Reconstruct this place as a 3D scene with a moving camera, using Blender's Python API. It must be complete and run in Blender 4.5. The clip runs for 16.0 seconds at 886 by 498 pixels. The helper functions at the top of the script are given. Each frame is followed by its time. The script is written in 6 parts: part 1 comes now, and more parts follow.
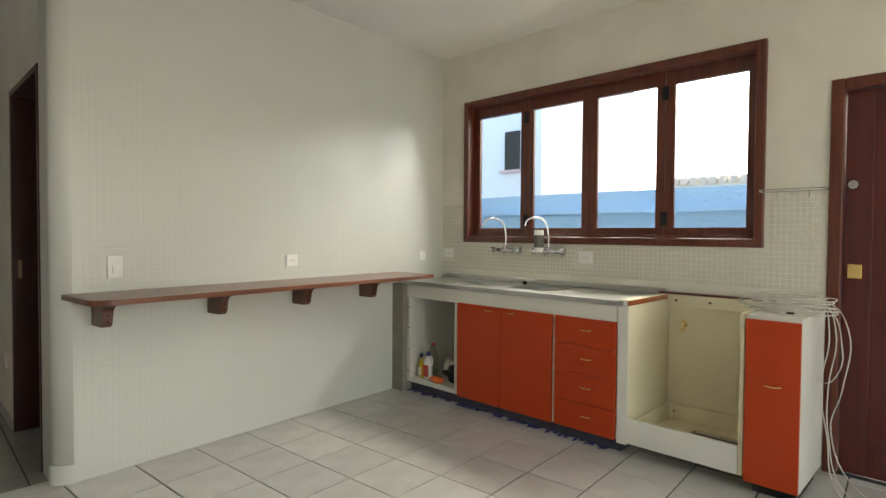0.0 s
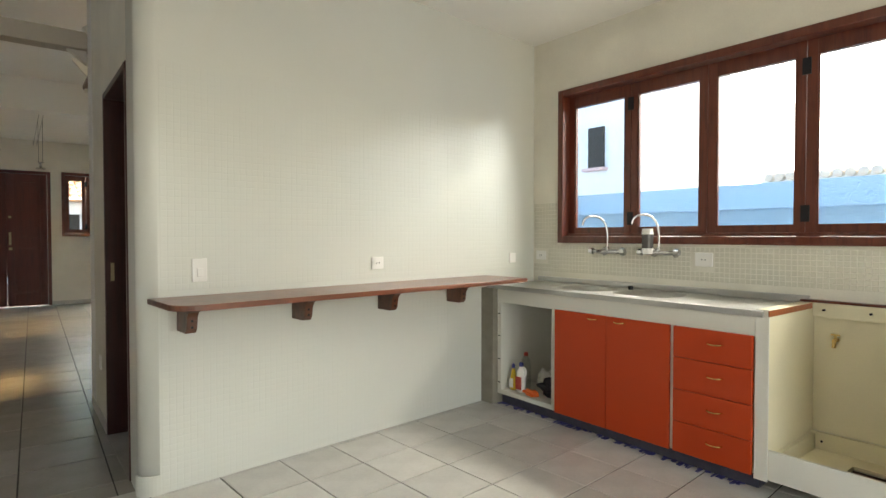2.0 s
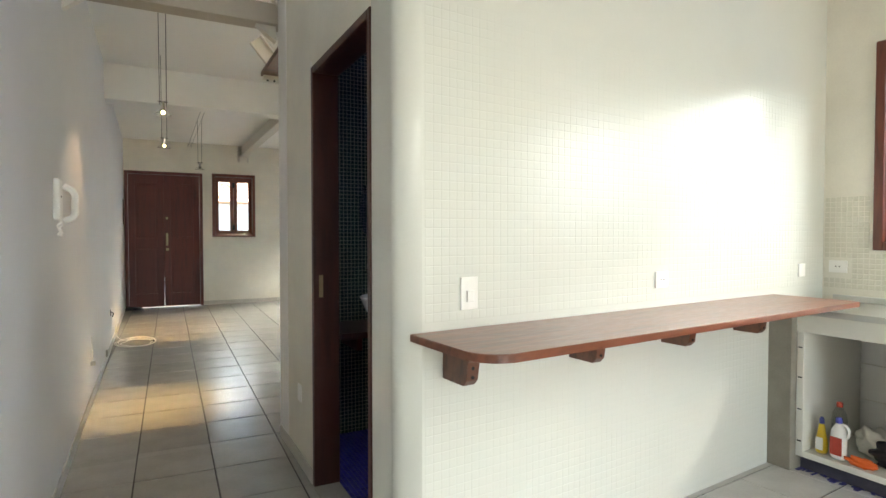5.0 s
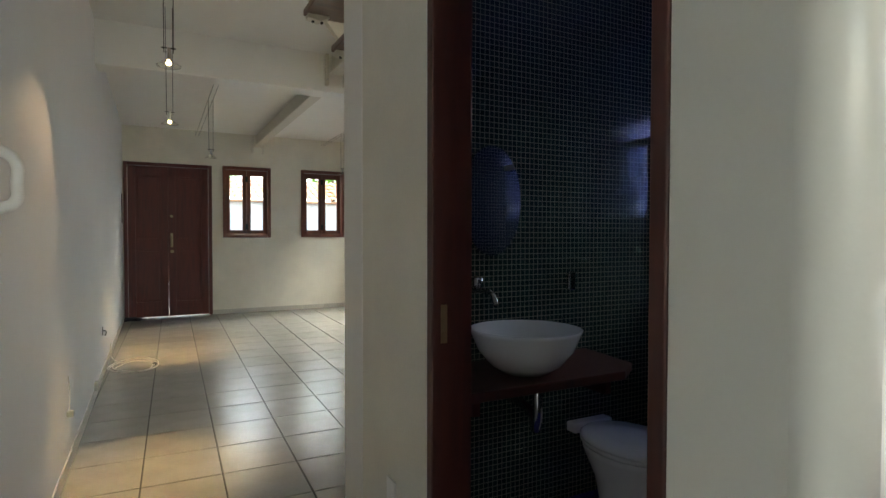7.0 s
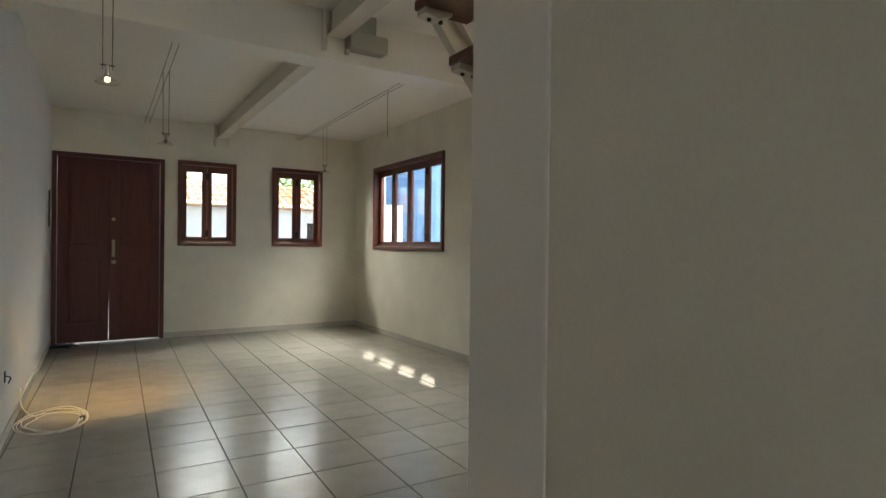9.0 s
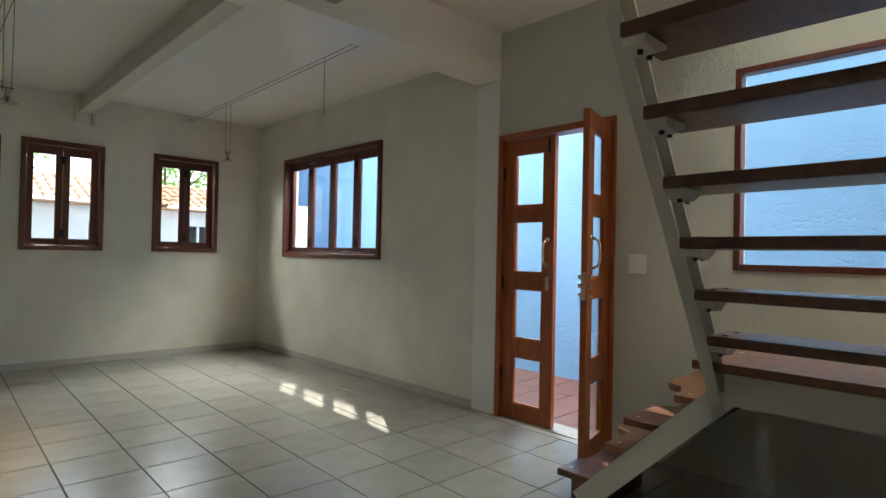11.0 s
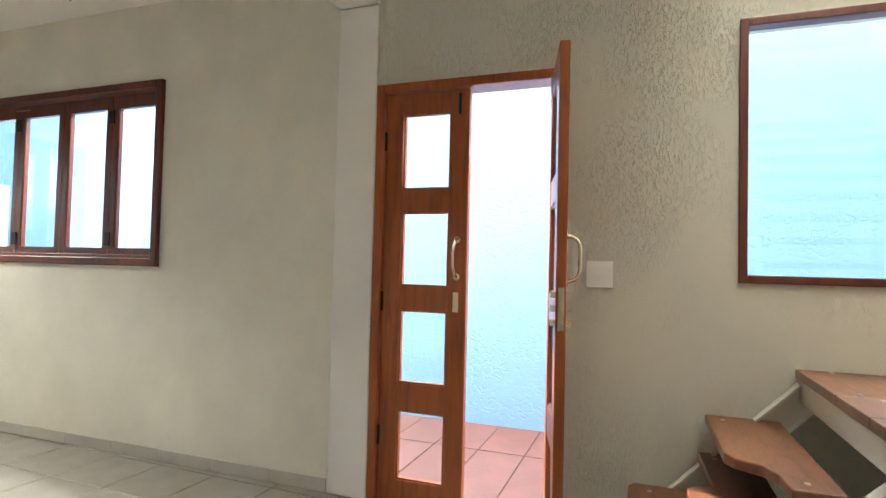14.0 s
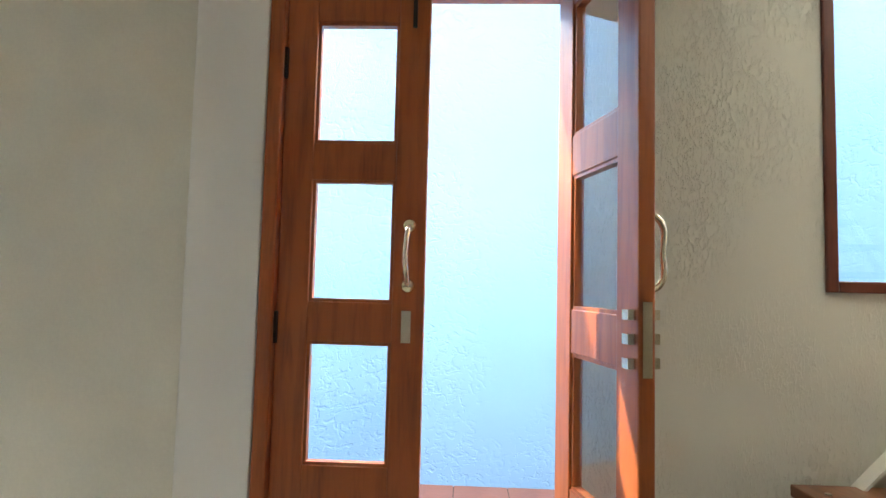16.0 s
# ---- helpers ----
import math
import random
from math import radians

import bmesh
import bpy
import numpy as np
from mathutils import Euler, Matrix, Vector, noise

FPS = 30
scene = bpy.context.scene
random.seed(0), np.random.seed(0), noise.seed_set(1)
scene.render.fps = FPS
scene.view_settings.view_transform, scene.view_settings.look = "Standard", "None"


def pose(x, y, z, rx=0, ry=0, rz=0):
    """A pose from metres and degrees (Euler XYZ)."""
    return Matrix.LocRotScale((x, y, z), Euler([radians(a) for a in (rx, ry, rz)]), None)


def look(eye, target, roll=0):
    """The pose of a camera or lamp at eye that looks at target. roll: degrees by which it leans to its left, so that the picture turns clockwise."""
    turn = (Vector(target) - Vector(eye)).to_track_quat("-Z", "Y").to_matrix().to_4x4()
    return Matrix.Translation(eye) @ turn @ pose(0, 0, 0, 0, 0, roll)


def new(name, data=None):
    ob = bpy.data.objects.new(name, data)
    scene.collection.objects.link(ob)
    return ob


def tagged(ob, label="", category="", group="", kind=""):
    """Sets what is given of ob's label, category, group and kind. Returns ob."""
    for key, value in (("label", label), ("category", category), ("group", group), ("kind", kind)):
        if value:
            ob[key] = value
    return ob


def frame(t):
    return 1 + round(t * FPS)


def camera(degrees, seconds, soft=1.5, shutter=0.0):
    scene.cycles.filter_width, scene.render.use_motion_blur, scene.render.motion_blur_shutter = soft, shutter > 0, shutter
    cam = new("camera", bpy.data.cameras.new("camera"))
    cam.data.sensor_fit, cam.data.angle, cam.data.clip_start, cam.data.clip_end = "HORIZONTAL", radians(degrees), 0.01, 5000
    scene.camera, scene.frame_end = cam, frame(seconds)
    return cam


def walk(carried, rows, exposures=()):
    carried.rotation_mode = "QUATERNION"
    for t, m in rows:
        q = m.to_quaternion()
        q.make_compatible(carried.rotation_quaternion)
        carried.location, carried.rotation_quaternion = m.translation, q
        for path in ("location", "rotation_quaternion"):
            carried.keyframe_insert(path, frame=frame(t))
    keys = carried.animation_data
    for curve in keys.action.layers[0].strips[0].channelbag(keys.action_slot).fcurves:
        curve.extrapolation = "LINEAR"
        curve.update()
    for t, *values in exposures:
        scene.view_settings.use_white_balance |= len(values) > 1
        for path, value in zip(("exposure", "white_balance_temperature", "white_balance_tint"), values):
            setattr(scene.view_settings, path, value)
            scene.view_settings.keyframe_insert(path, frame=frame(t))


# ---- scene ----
cam = camera(77.3, 16.0)
PATH = [
    (0, (0.434, 0.569, 1.238), (1.862, 1.968, 1.184), 0.4),
    (0.5, (0.434, 0.647, 1.232), (1.834, 2.073, 1.179), 0.4),
    (1, (0.438, 0.709, 1.236), (1.808, 2.165, 1.184), 0.4),
    (1.5, (0.487, 0.797, 1.236), (1.794, 2.31, 1.183), 0.3),
    (2, (0.557, 0.878, 1.223), (1.785, 2.455, 1.177), 0.0),
    (2.5, (0.541, 1.031, 1.227), (1.721, 2.645, 1.178), -0.1),
    (3, (0.47, 1.229, 1.225), (1.61, 2.871, 1.177), -0.1),
    (3.5, (0.42, 1.417, 1.224), (1.514, 3.09, 1.177), -0.0),
    (4, (0.413, 1.622, 1.242), (1.434, 3.341, 1.194), -0.1),
    (4.5, (0.374, 1.826, 1.249), (1.336, 3.579, 1.197), -0.1),
    (5, (0.301, 2.083, 1.26), (1.231, 3.853, 1.209), -0.0),
    (7.5, (0.326, 3.737, 1.254), (1.247, 5.512, 1.206), 0.1),
    (8, (0.359, 4.065, 1.25), (1.316, 5.821, 1.208), 0.3),
    (8.5, (0.402, 4.399, 1.268), (1.399, 6.133, 1.241), 0.5),
    (9, (0.394, 4.729, 1.268), (1.447, 6.43, 1.255), 0.7),
    (11.5, (0.504, 6.166, 1.236), (2.008, 7.484, 1.271), 1.3),
    (12, (0.585, 6.436, 1.224), (2.199, 7.616, 1.271), 1.4),
    (12.5, (0.713, 6.676, 1.227), (2.413, 7.729, 1.275), 1.5),
    (13, (0.836, 6.911, 1.232), (2.602, 7.848, 1.283), 1.5),
    (13.5, (0.972, 7.169, 1.238), (2.803, 7.972, 1.293), 1.5),
    (14, (1.163, 7.367, 1.24), (3.04, 8.054, 1.303), 1.4),
    (14.5, (1.369, 7.543, 1.248), (3.28, 8.131, 1.31), 1.3),
    (15, (1.591, 7.743, 1.256), (3.538, 8.197, 1.317), 1.3),
    (15.5, (1.85, 7.938, 1.208), (3.828, 8.211, 1.311), 1.4),
    (16, (2.092, 8.087, 1.198), (4.087, 8.169, 1.323), 1.4),
]

walk(cam, [(t, look(eye, target, roll)) for t, eye, target, roll in PATH],
     [(0, 1.83, 7600, 10), (1.0, 1.85, 7600, 10), (2.0, 2.25, 7500, 11), (2.5, 2.45, 7300, 11), (3.5, 2.8, 7100, 11), (5.0, 2.95, 7000, 10), (7.5, 2.25, 6900, 8), (8.2, 2.3, 7000, 8), (9.0, 2.0, 7100, 9),
      (11.5, 1.8, 6500, 7), (12.0, 2.22, 6800, 9), (12.5, 2.42, 6900, 10), (13.5, 2.85, 7000, 11), (14.5, 3.0, 6800, 11), (15.2, 2.97, 6800, 10), (16, 2.82, 6700, 8)])

# ---- daylight ----
SUN_ELEV, SUN_AZ = 50.0, 33.0     # degrees; azimuth clockwise from +y
world = bpy.data.worlds.new("world")
scene.world = world
world.use_nodes = True
wn = world.node_tree.nodes
sky = wn.new("ShaderNodeTexSky")
sky.sky_type = "NISHITA"
sky.sun_disc = False
sky.sun_elevation = radians(SUN_ELEV)
sky.sun_rotation = radians(SUN_AZ)
wn["Background"].inputs["Strength"].default_value = 0.15
world.node_tree.links.new(sky.outputs[0], wn["Background"].inputs["Color"])
sun_data = bpy.data.lights.new("sun", "SUN")
sun_data.energy, sun_data.angle, sun_data.color = 2.8, radians(0.5), (1.0, 0.95, 0.87)
sun = new("sun", sun_data)
_a, _e = radians(SUN_AZ), radians(SUN_ELEV)
sun.matrix_world = look((8, 6, 9), (8 - math.sin(_a) * math.cos(_e), 6 - math.cos(_a) * math.cos(_e), 9 - math.sin(_e)))


def daylight_lamp(name, place, target, w, h, watts, colour=(0.97, 0.98, 0.93)):
    """An added area lamp that stands in for daylight, mostly out of sight."""
    d = bpy.data.lights.new(name, "AREA")
    d.shape, d.size, d.size_y, d.energy, d.color = "RECTANGLE", w, h, watts, colour
    ob = new(name, d)
    ob.matrix_world = look(place, target)


daylight_lamp("sky_kitchen_window", (5.30, 2.5, 3.45), (2.4, 2.5, 1.1), 4.6, 1.1, 125)
# lamp in an unseen opening behind the start, assumed for its light
daylight_lamp("lamp_back_opening", (1.9, -1.65, 1.3), (1.9, 3, 1.2), 2.7, 2.0, 8, (1.0, 0.97, 0.90))
daylight_lamp("sky_east_window", (5.2, 11.2, 3.85), (2.4, 11.2, 1.0), 3.2, 1.2, 150)
daylight_lamp("sky_stair_window", (4.35, 6.4, 3.05), (2.4, 6.4, 0.9), 1.2, 0.7, 9)
daylight_lamp("sky_patio_door", (4.35, 8.0, 2.9), (2.6, 8.0, 0.3), 0.6, 0.7, 20)
daylight_lamp("sky_front_windows", (2.25, 13.75, 2.66), (2.25, 11.4, 0.6), 2.2, 0.4, 80)
# fill lamp added under the stairwell roof, where no window is built
daylight_lamp("fill_upper_stairwell", (2.4, 6.3, 5.2), (2.2, 6.4, 2.0), 1.6, 0.9, 15)
# blue lamp added behind the bath window for light off the blue wall
daylight_lamp("blue_bath_window_lamp", (3.45, 4.86, 1.70), (2.0, 4.86, 1.5), 0.7, 0.7, 0.9, (0.20, 0.26, 1.0))


# ---- materials ----
def material(name, colour, rough=0.6, metal=0.0, var=0.12, scale=3.0, grain=120.0, bump=0.0, bump_scale=60.0, coat=0.0, spec=0.5):
    m = bpy.data.materials.new(name)
    m.use_nodes = True
    nt = m.node_tree
    b = nt.nodes["Principled BSDF"]
    b.inputs["Roughness"].default_value, b.inputs["Metallic"].default_value = rough, metal
    b.inputs["Coat Weight"].default_value = coat
    b.inputs["Specular IOR Level"].default_value = spec
    co = nt.nodes.new("ShaderNodeTexCoord")
    big, fine = nt.nodes.new("ShaderNodeTexNoise"), nt.nodes.new("ShaderNodeTexNoise")
    big.inputs["Scale"].default_value, fine.inputs["Scale"].default_value = scale, grain
    big.inputs["Detail"].default_value = 5
    add = nt.nodes.new("ShaderNodeMath")
    add.operation = "MULTIPLY_ADD"
    add.inputs[1].default_value = 0.35
    mix = nt.nodes.new("ShaderNodeMix")
    mix.data_type = "RGBA"
    mix.inputs["A"].default_value = (*[c * (1 - var) for c in colour], 1)
    mix.inputs["B"].default_value = (*[min(1, c * (1 + var)) for c in colour], 1)
    for n in (big, fine):
        nt.links.new(co.outputs["Object"], n.inputs["Vector"])
    nt.links.new(fine.outputs["Fac"], add.inputs[0])
    nt.links.new(big.outputs["Fac"], add.inputs[2])
    nt.links.new(add.outputs[0], mix.inputs["Factor"])
    nt.links.new(mix.outputs["Result"], b.inputs["Base Color"])
    if bump:
        rel = nt.nodes.new("ShaderNodeTexNoise")
        rel.inputs["Scale"].default_value, rel.inputs["Detail"].default_value = bump_scale, 4
        nt.links.new(co.outputs["Object"], rel.inputs["Vector"])
        bp = nt.nodes.new("ShaderNodeBump")
        bp.inputs["Strength"].default_value, bp.inputs["Distance"].default_value = 1.0, bump
        nt.links.new(rel.outputs["Fac"], bp.inputs["Height"])
        nt.links.new(bp.outputs["Normal"], b.inputs["Normal"])
    return m


PAINT = material("wall_paint", (0.70, 0.675, 0.585), 0.55, var=0.17, scale=2.8, bump=0.0022, bump_scale=11)
PAINT_SMOOTH = material("smooth_paint", (0.80, 0.79, 0.755), 0.5, var=0.04, bump=0.0005, bump_scale=30)
PAINT_WEST = material("white_wall_paint", (0.72, 0.71, 0.70), 0.55, var=0.04, bump=0.001, bump_scale=14)
PAINT_SHELF = material("shelf_wall_paint", (0.69, 0.70, 0.64), 0.24, var=0.04, scale=2.0, bump=0.0005, bump_scale=40)
CEIL = material("ceiling_gloss_paint", (0.86, 0.85, 0.80), 0.33, var=0.03, bump=0.0015, bump_scale=5)
CEIL_MATT = material("ceiling_paint", (0.86, 0.85, 0.80), 0.6, var=0.03)


def floor_tile(name, colour, rough):
    """Glazed floor tile, each piece a little lighter or darker than its neighbours."""
    m = material(name, colour, rough, var=0.2, scale=6.0, grain=60, bump=0.0006, bump_scale=8)
    nt = m.node_tree
    oi, mr, mx = nt.nodes.new("ShaderNodeObjectInfo"), nt.nodes.new("ShaderNodeMapRange"), nt.nodes.new("ShaderNodeMix")
    mr.inputs["To Min"].default_value, mr.inputs["To Max"].default_value = 0.92, 1.05
    mx.data_type, mx.blend_type = "RGBA", "MULTIPLY"
    mx.inputs["Factor"].default_value = 1.0
    b = nt.nodes["Principled BSDF"]
    src = b.inputs["Base Color"].links[0].from_socket
    nt.links.new(oi.outputs["Random"], mr.inputs["Value"])
    nt.links.new(src, mx.inputs["A"])
    nt.links.new(mr.outputs[0], mx.inputs["B"])
    nt.links.new(mx.outputs["Result"], b.inputs["Base Color"])
    return m


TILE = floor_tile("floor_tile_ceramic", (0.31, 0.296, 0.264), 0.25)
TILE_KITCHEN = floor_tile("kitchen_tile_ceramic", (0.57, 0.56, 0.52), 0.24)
GROUT = material("grout", (0.04, 0.037, 0.032), 0.9)
def wood(name, dark, light, rough=0.35, coat=0.3, stretch=(14, 14, 1.3)):
    m = bpy.data.materials.new(name)
    m.use_nodes = True
    nt = m.node_tree
    b = nt.nodes["Principled BSDF"]
    b.inputs["Coat Weight"].default_value, b.inputs["Coat Roughness"].default_value = coat, 0.25
    co, mp = nt.nodes.new("ShaderNodeTexCoord"), nt.nodes.new("ShaderNodeMapping")
    mp.inputs["Scale"].default_value = stretch
    n1, n2 = nt.nodes.new("ShaderNodeTexNoise"), nt.nodes.new("ShaderNodeTexNoise")
    n1.inputs["Scale"].default_value, n1.inputs["Detail"].default_value, n1.inputs["Distortion"].default_value = 2.2, 6, 0.6
    n2.inputs["Scale"].default_value, n2.inputs["Detail"].default_value = 11.0, 3
    ramp = nt.nodes.new("ShaderNodeValToRGB")
    ramp.color_ramp.elements[0].color, ramp.color_ramp.elements[1].color = (*dark, 1), (*light, 1)
    ramp.color_ramp.elements[0].position, ramp.color_ramp.elements[1].position = 0.32, 0.72
    add = nt.nodes.new("ShaderNodeMath")
    add.operation = "MULTIPLY_ADD"
    add.inputs[1].default_value = 0.3
    rr = nt.nodes.new("ShaderNodeMapRange")
    rr.inputs["To Min"].default_value, rr.inputs["To Max"].default_value = rough - 0.08, rough + 0.14
    bp = nt.nodes.new("ShaderNodeBump")
    bp.inputs["Distance"].default_value, bp.inputs["Strength"].default_value = 0.0006, 0.6
    L = nt.links.new
    L(co.outputs["Object"], mp.inputs["Vector"])
    L(mp.outputs[0], n1.inputs["Vector"])
    L(mp.outputs[0], n2.inputs["Vector"])
    L(n2.outputs["Fac"], add.inputs[0])
    L(n1.outputs["Fac"], add.inputs[2])
    L(add.outputs[0], ramp.inputs["Fac"])
    L(ramp.outputs["Color"], b.inputs["Base Color"])
    L(n2.outputs["Fac"], rr.inputs["Value"])
    L(rr.outputs[0], b.inputs["Roughness"])
    L(n1.outputs["Fac"], bp.inputs["Height"])
    L(bp.outputs["Normal"], b.inputs["Normal"])
    return m


WOOD_RED = wood("varnished_red_wood", (0.050, 0.009, 0.005), (0.135, 0.030, 0.014), 0.36, 0.2)
WOOD_DOOR = wood("dark_front_door_wood", (0.045, 0.005, 0.004), (0.095, 0.012, 0.008), 0.45, 0.06)
WOOD_BATH = wood("dark_bath_frame_wood", (0.028, 0.006, 0.004), (0.06, 0.013, 0.008), 0.42, 0.15)
AGED = material("aged_brass", (0.34, 0.27, 0.17), 0.38, 1.0, var=0.25, scale=30)
WOOD_GD = wood("orange_brown_wood", (0.17, 0.036, 0.007), (0.36, 0.090, 0.019), 0.36, 0.2)
WOOD_DARK = wood("dark_tread_wood", (0.040, 0.014, 0.008), (0.13, 0.045, 0.022), 0.34, 0.3, (3, 14, 8))
WOOD_TREAD = wood("brown_tread_wood", (0.075, 0.028, 0.012), (0.20, 0.077, 0.032), 0.36, 0.3, (3, 14, 8))
WOOD_SHELF = wood("shelf_wood", (0.075, 0.022, 0.012), (0.20, 0.062, 0.030), 0.30, 0.4, (1.6, 14, 8))
ORANGE = material("orange_laminate", (0.47, 0.046, 0.008), 0.42, var=0.07, scale=2.0, spec=0.35)
WHITE_LAM = material("white_laminate", (0.72, 0.71, 0.64), 0.45, var=0.05, scale=2.5, bump=0.0002)
CREAM_LAM = material("yellowed_cream_laminate", (0.78, 0.72, 0.52), 0.5, var=0.10, scale=2.2)
STEEL = material("brushed_steel", (0.55, 0.55, 0.53), 0.28, 1.0, var=0.12, scale=4.0, grain=200)
CHROME = material("chrome", (0.56, 0.56, 0.57), 0.10, 1.0, var=0.03)
NICKEL = material("worn_brass_nickel", (0.62, 0.53, 0.38), 0.25, 1.0, var=0.1)
BRASS = material("polished_brass", (0.72, 0.50, 0.20), 0.22, 1.0, var=0.08)
BLACK_IRON = material("black_iron", (0.02, 0.02, 0.022), 0.45, 0.6)
PLASTIC_W = material("white_plastic", (0.86, 0.85, 0.81), 0.35, var=0.03)
CONCRETE = material("bare_cement", (0.24, 0.22, 0.18), 0.85, var=0.3, scale=8, bump=0.002, bump_scale=40)
BLUE_PAINT = material("chipped_blue_paint", (0.035, 0.035, 0.16), 0.6, var=0.5, scale=18)
PLINTH_DARK = material("blue_black_plinth", (0.055, 0.053, 0.075), 0.8, var=0.5, scale=14, bump=0.003, bump_scale=40)
CABLE_W = material("white_cable", (0.58, 0.56, 0.49), 0.45, var=0.05)


def glass(name, tint=(1, 1, 1), rough=0.0):
    m = bpy.data.materials.new(name)
    m.use_nodes = True
    nt = m.node_tree
    nt.nodes.remove(nt.nodes["Principled BSDF"])
    tr, gl, mx, fr, po = (nt.nodes.new("ShaderNode" + k) for k in ("BsdfTransparent", "BsdfGlossy", "MixShader", "LayerWeight", "Math"))
    po.operation = "POWER"
    po.inputs[1].default_value = 4.0
    tr.inputs["Color"].default_value = (*tint, 1)
    gl.inputs["Roughness"].default_value = rough
    fr.inputs["Blend"].default_value = 0.5
    L = nt.links.new
    sc = nt.nodes.new("ShaderNodeMath")
    sc.operation = "MULTIPLY_ADD"
    sc.inputs[1].default_value, sc.inputs[2].default_value = 0.7, 0.03
    L(fr.outputs["Facing"], po.inputs[0])
    L(po.outputs[0], sc.inputs[0])
    L(sc.outputs[0], mx.inputs[0])
    L(tr.outputs[0], mx.inputs[1])
    L(gl.outputs[0], mx.inputs[2])
    L(mx.outputs[0], nt.nodes["Material Output"].inputs["Surface"])
    return m


GLASS = glass("window_glass", (0.95, 0.97, 0.97))
SHOWER_GLASS = glass("shower_glass", (0.80, 0.85, 0.88), 0.02)


def rough_plaster(name, colour, depth, stretch, rough=0.8, patch=1.4):
    m = material(name, colour, rough, var=0.06, scale=1.2)
    nt = m.node_tree
    b = nt.nodes["Principled BSDF"]
    co, mp = nt.nodes.new("ShaderNodeTexCoord"), nt.nodes.new("ShaderNodeMapping")
    mp.inputs["Scale"].default_value = stretch
    n1, n2 = nt.nodes.new("ShaderNodeTexNoise"), nt.nodes.new("ShaderNodeTexNoise")
    n1.inputs["Scale"].default_value, n1.inputs["Detail"].default_value, n1.inputs["Distortion"].default_value = 1.0, 3, 1.2
    n2.inputs["Scale"].default_value = patch
    r1, r2, mul = nt.nodes.new("ShaderNodeMapRange"), nt.nodes.new("ShaderNodeMapRange"), nt.nodes.new("ShaderNodeMath")
    r1.inputs["From Min"].default_value, r1.inputs["From Max"].default_value = 0.52, 0.66
    r2.inputs["From Min"].default_value, r2.inputs["From Max"].default_value = 0.35, 0.60
    mul.operation = "MULTIPLY"
    bp = nt.nodes.new("ShaderNodeBump")
    bp.inputs["Distance"].default_value = depth
    L = nt.links.new
    L(co.outputs["Object"], mp.inputs["Vector"])
    L(mp.outputs[0], n1.inputs["Vector"])
    L(co.outputs["Object"], n2.inputs["Vector"])
    L(n1.outputs["Fac"], r1.inputs["Value"])
    L(n2.outputs["Fac"], r2.inputs["Value"])
    L(r1.outputs[0], mul.inputs[0])
    L(r2.outputs[0], mul.inputs[1])
    L(mul.outputs[0], bp.inputs["Height"])
    L(bp.outputs["Normal"], b.inputs["Normal"])
    return m


PLASTER_ROUGH = rough_plaster("trowelled_plaster", (0.60, 0.58, 0.50), 0.0045, (125, 125, 42), patch=2.2)
BLUE = rough_plaster("blue_plaster", (0.16, 0.315, 0.55), -0.0028, (17, 17, 22), 0.85, 1.1)
STEEL_WHITE = material("white_painted_steel", (0.66, 0.63, 0.55), 0.45, var=0.05, bump=0.0008, bump_scale=20)


# ---- mesh helpers ----
def bm_box(bm, x0, x1, y0, y1, z0, z1, m=None):
    vs = [bm.verts.new((m @ Vector((x, y, z))) if m else (x, y, z)) for x in (x0, x1) for y in (y0, y1) for z in (z0, z1)]
    for f in ((0, 1, 3, 2), (4, 6, 7, 5), (0, 4, 5, 1), (2, 3, 7, 6), (0, 2, 6, 4), (1, 5, 7, 3)):
        bm.faces.new([vs[i] for i in f])
    return vs


def to_mesh(name, bm, mat, bevel=0.0, smooth=False, segments=2):
    if bevel:
        bmesh.ops.bevel(bm, geom=list(bm.edges), offset=bevel, segments=segments, profile=0.5, affect="EDGES", clamp_overlap=True)
    bmesh.ops.recalc_face_normals(bm, faces=bm.faces)
    me = bpy.data.meshes.new(name)
    bm.to_mesh(me)
    bm.free()
    me.materials.append(mat)
    if smooth:
        for p in me.polygons:
            p.use_smooth = True
    return me


def part(name, bm, mat, parent, label="", bevel=0.0, smooth=False, segments=2):
    ob = new(name, to_mesh(name, bm, mat, bevel, smooth, segments))
    ob.parent = parent
    if parent.parent is None and parent.type == "EMPTY":
        ob.matrix_parent_inverse = parent.matrix_basis.inverted()
    if label:
        tagged(ob, label=label)
    return ob


def boxes(*dims):
    bm = bmesh.new()
    for d in dims:
        bm_box(bm, *d)
    return bm


def box_part(name, dims, mat, parent, bevel=0.0, label=""):
    return part(name, boxes(dims), mat, parent, label, bevel)


def thing(name, label, category, m=None, group="", kind=""):
    ob = new(name)
    ob.empty_display_size = 0.1
    if m is not None:
        ob.matrix_world = m
    return tagged(ob, label, category, group, kind)


def structure(name, bm, mat, label, category, bevel=0.0):
    return tagged(new(name, to_mesh(name, bm, mat, bevel)), label, category, kind="structure")


def wall_boxes(a0, a1, z0, z1, holes):
    """Rectangles (a0, a1, z0, z1) of a wall's face left round rectangular holes (h0, h1, hz0, hz1)."""
    out, cuts = [], sorted(holes)
    a = a0
    for h0, h1, hz0, hz1 in cuts:
        if h0 > a:
            out.append((a, h0, z0, z1))
        if hz0 > z0:
            out.append((h0, h1, z0, hz0))
        if hz1 < z1:
            out.append((h0, h1, hz1, z1))
        a = h1
    if a < a1:
        out.append((a, a1, z0, z1))
    return out


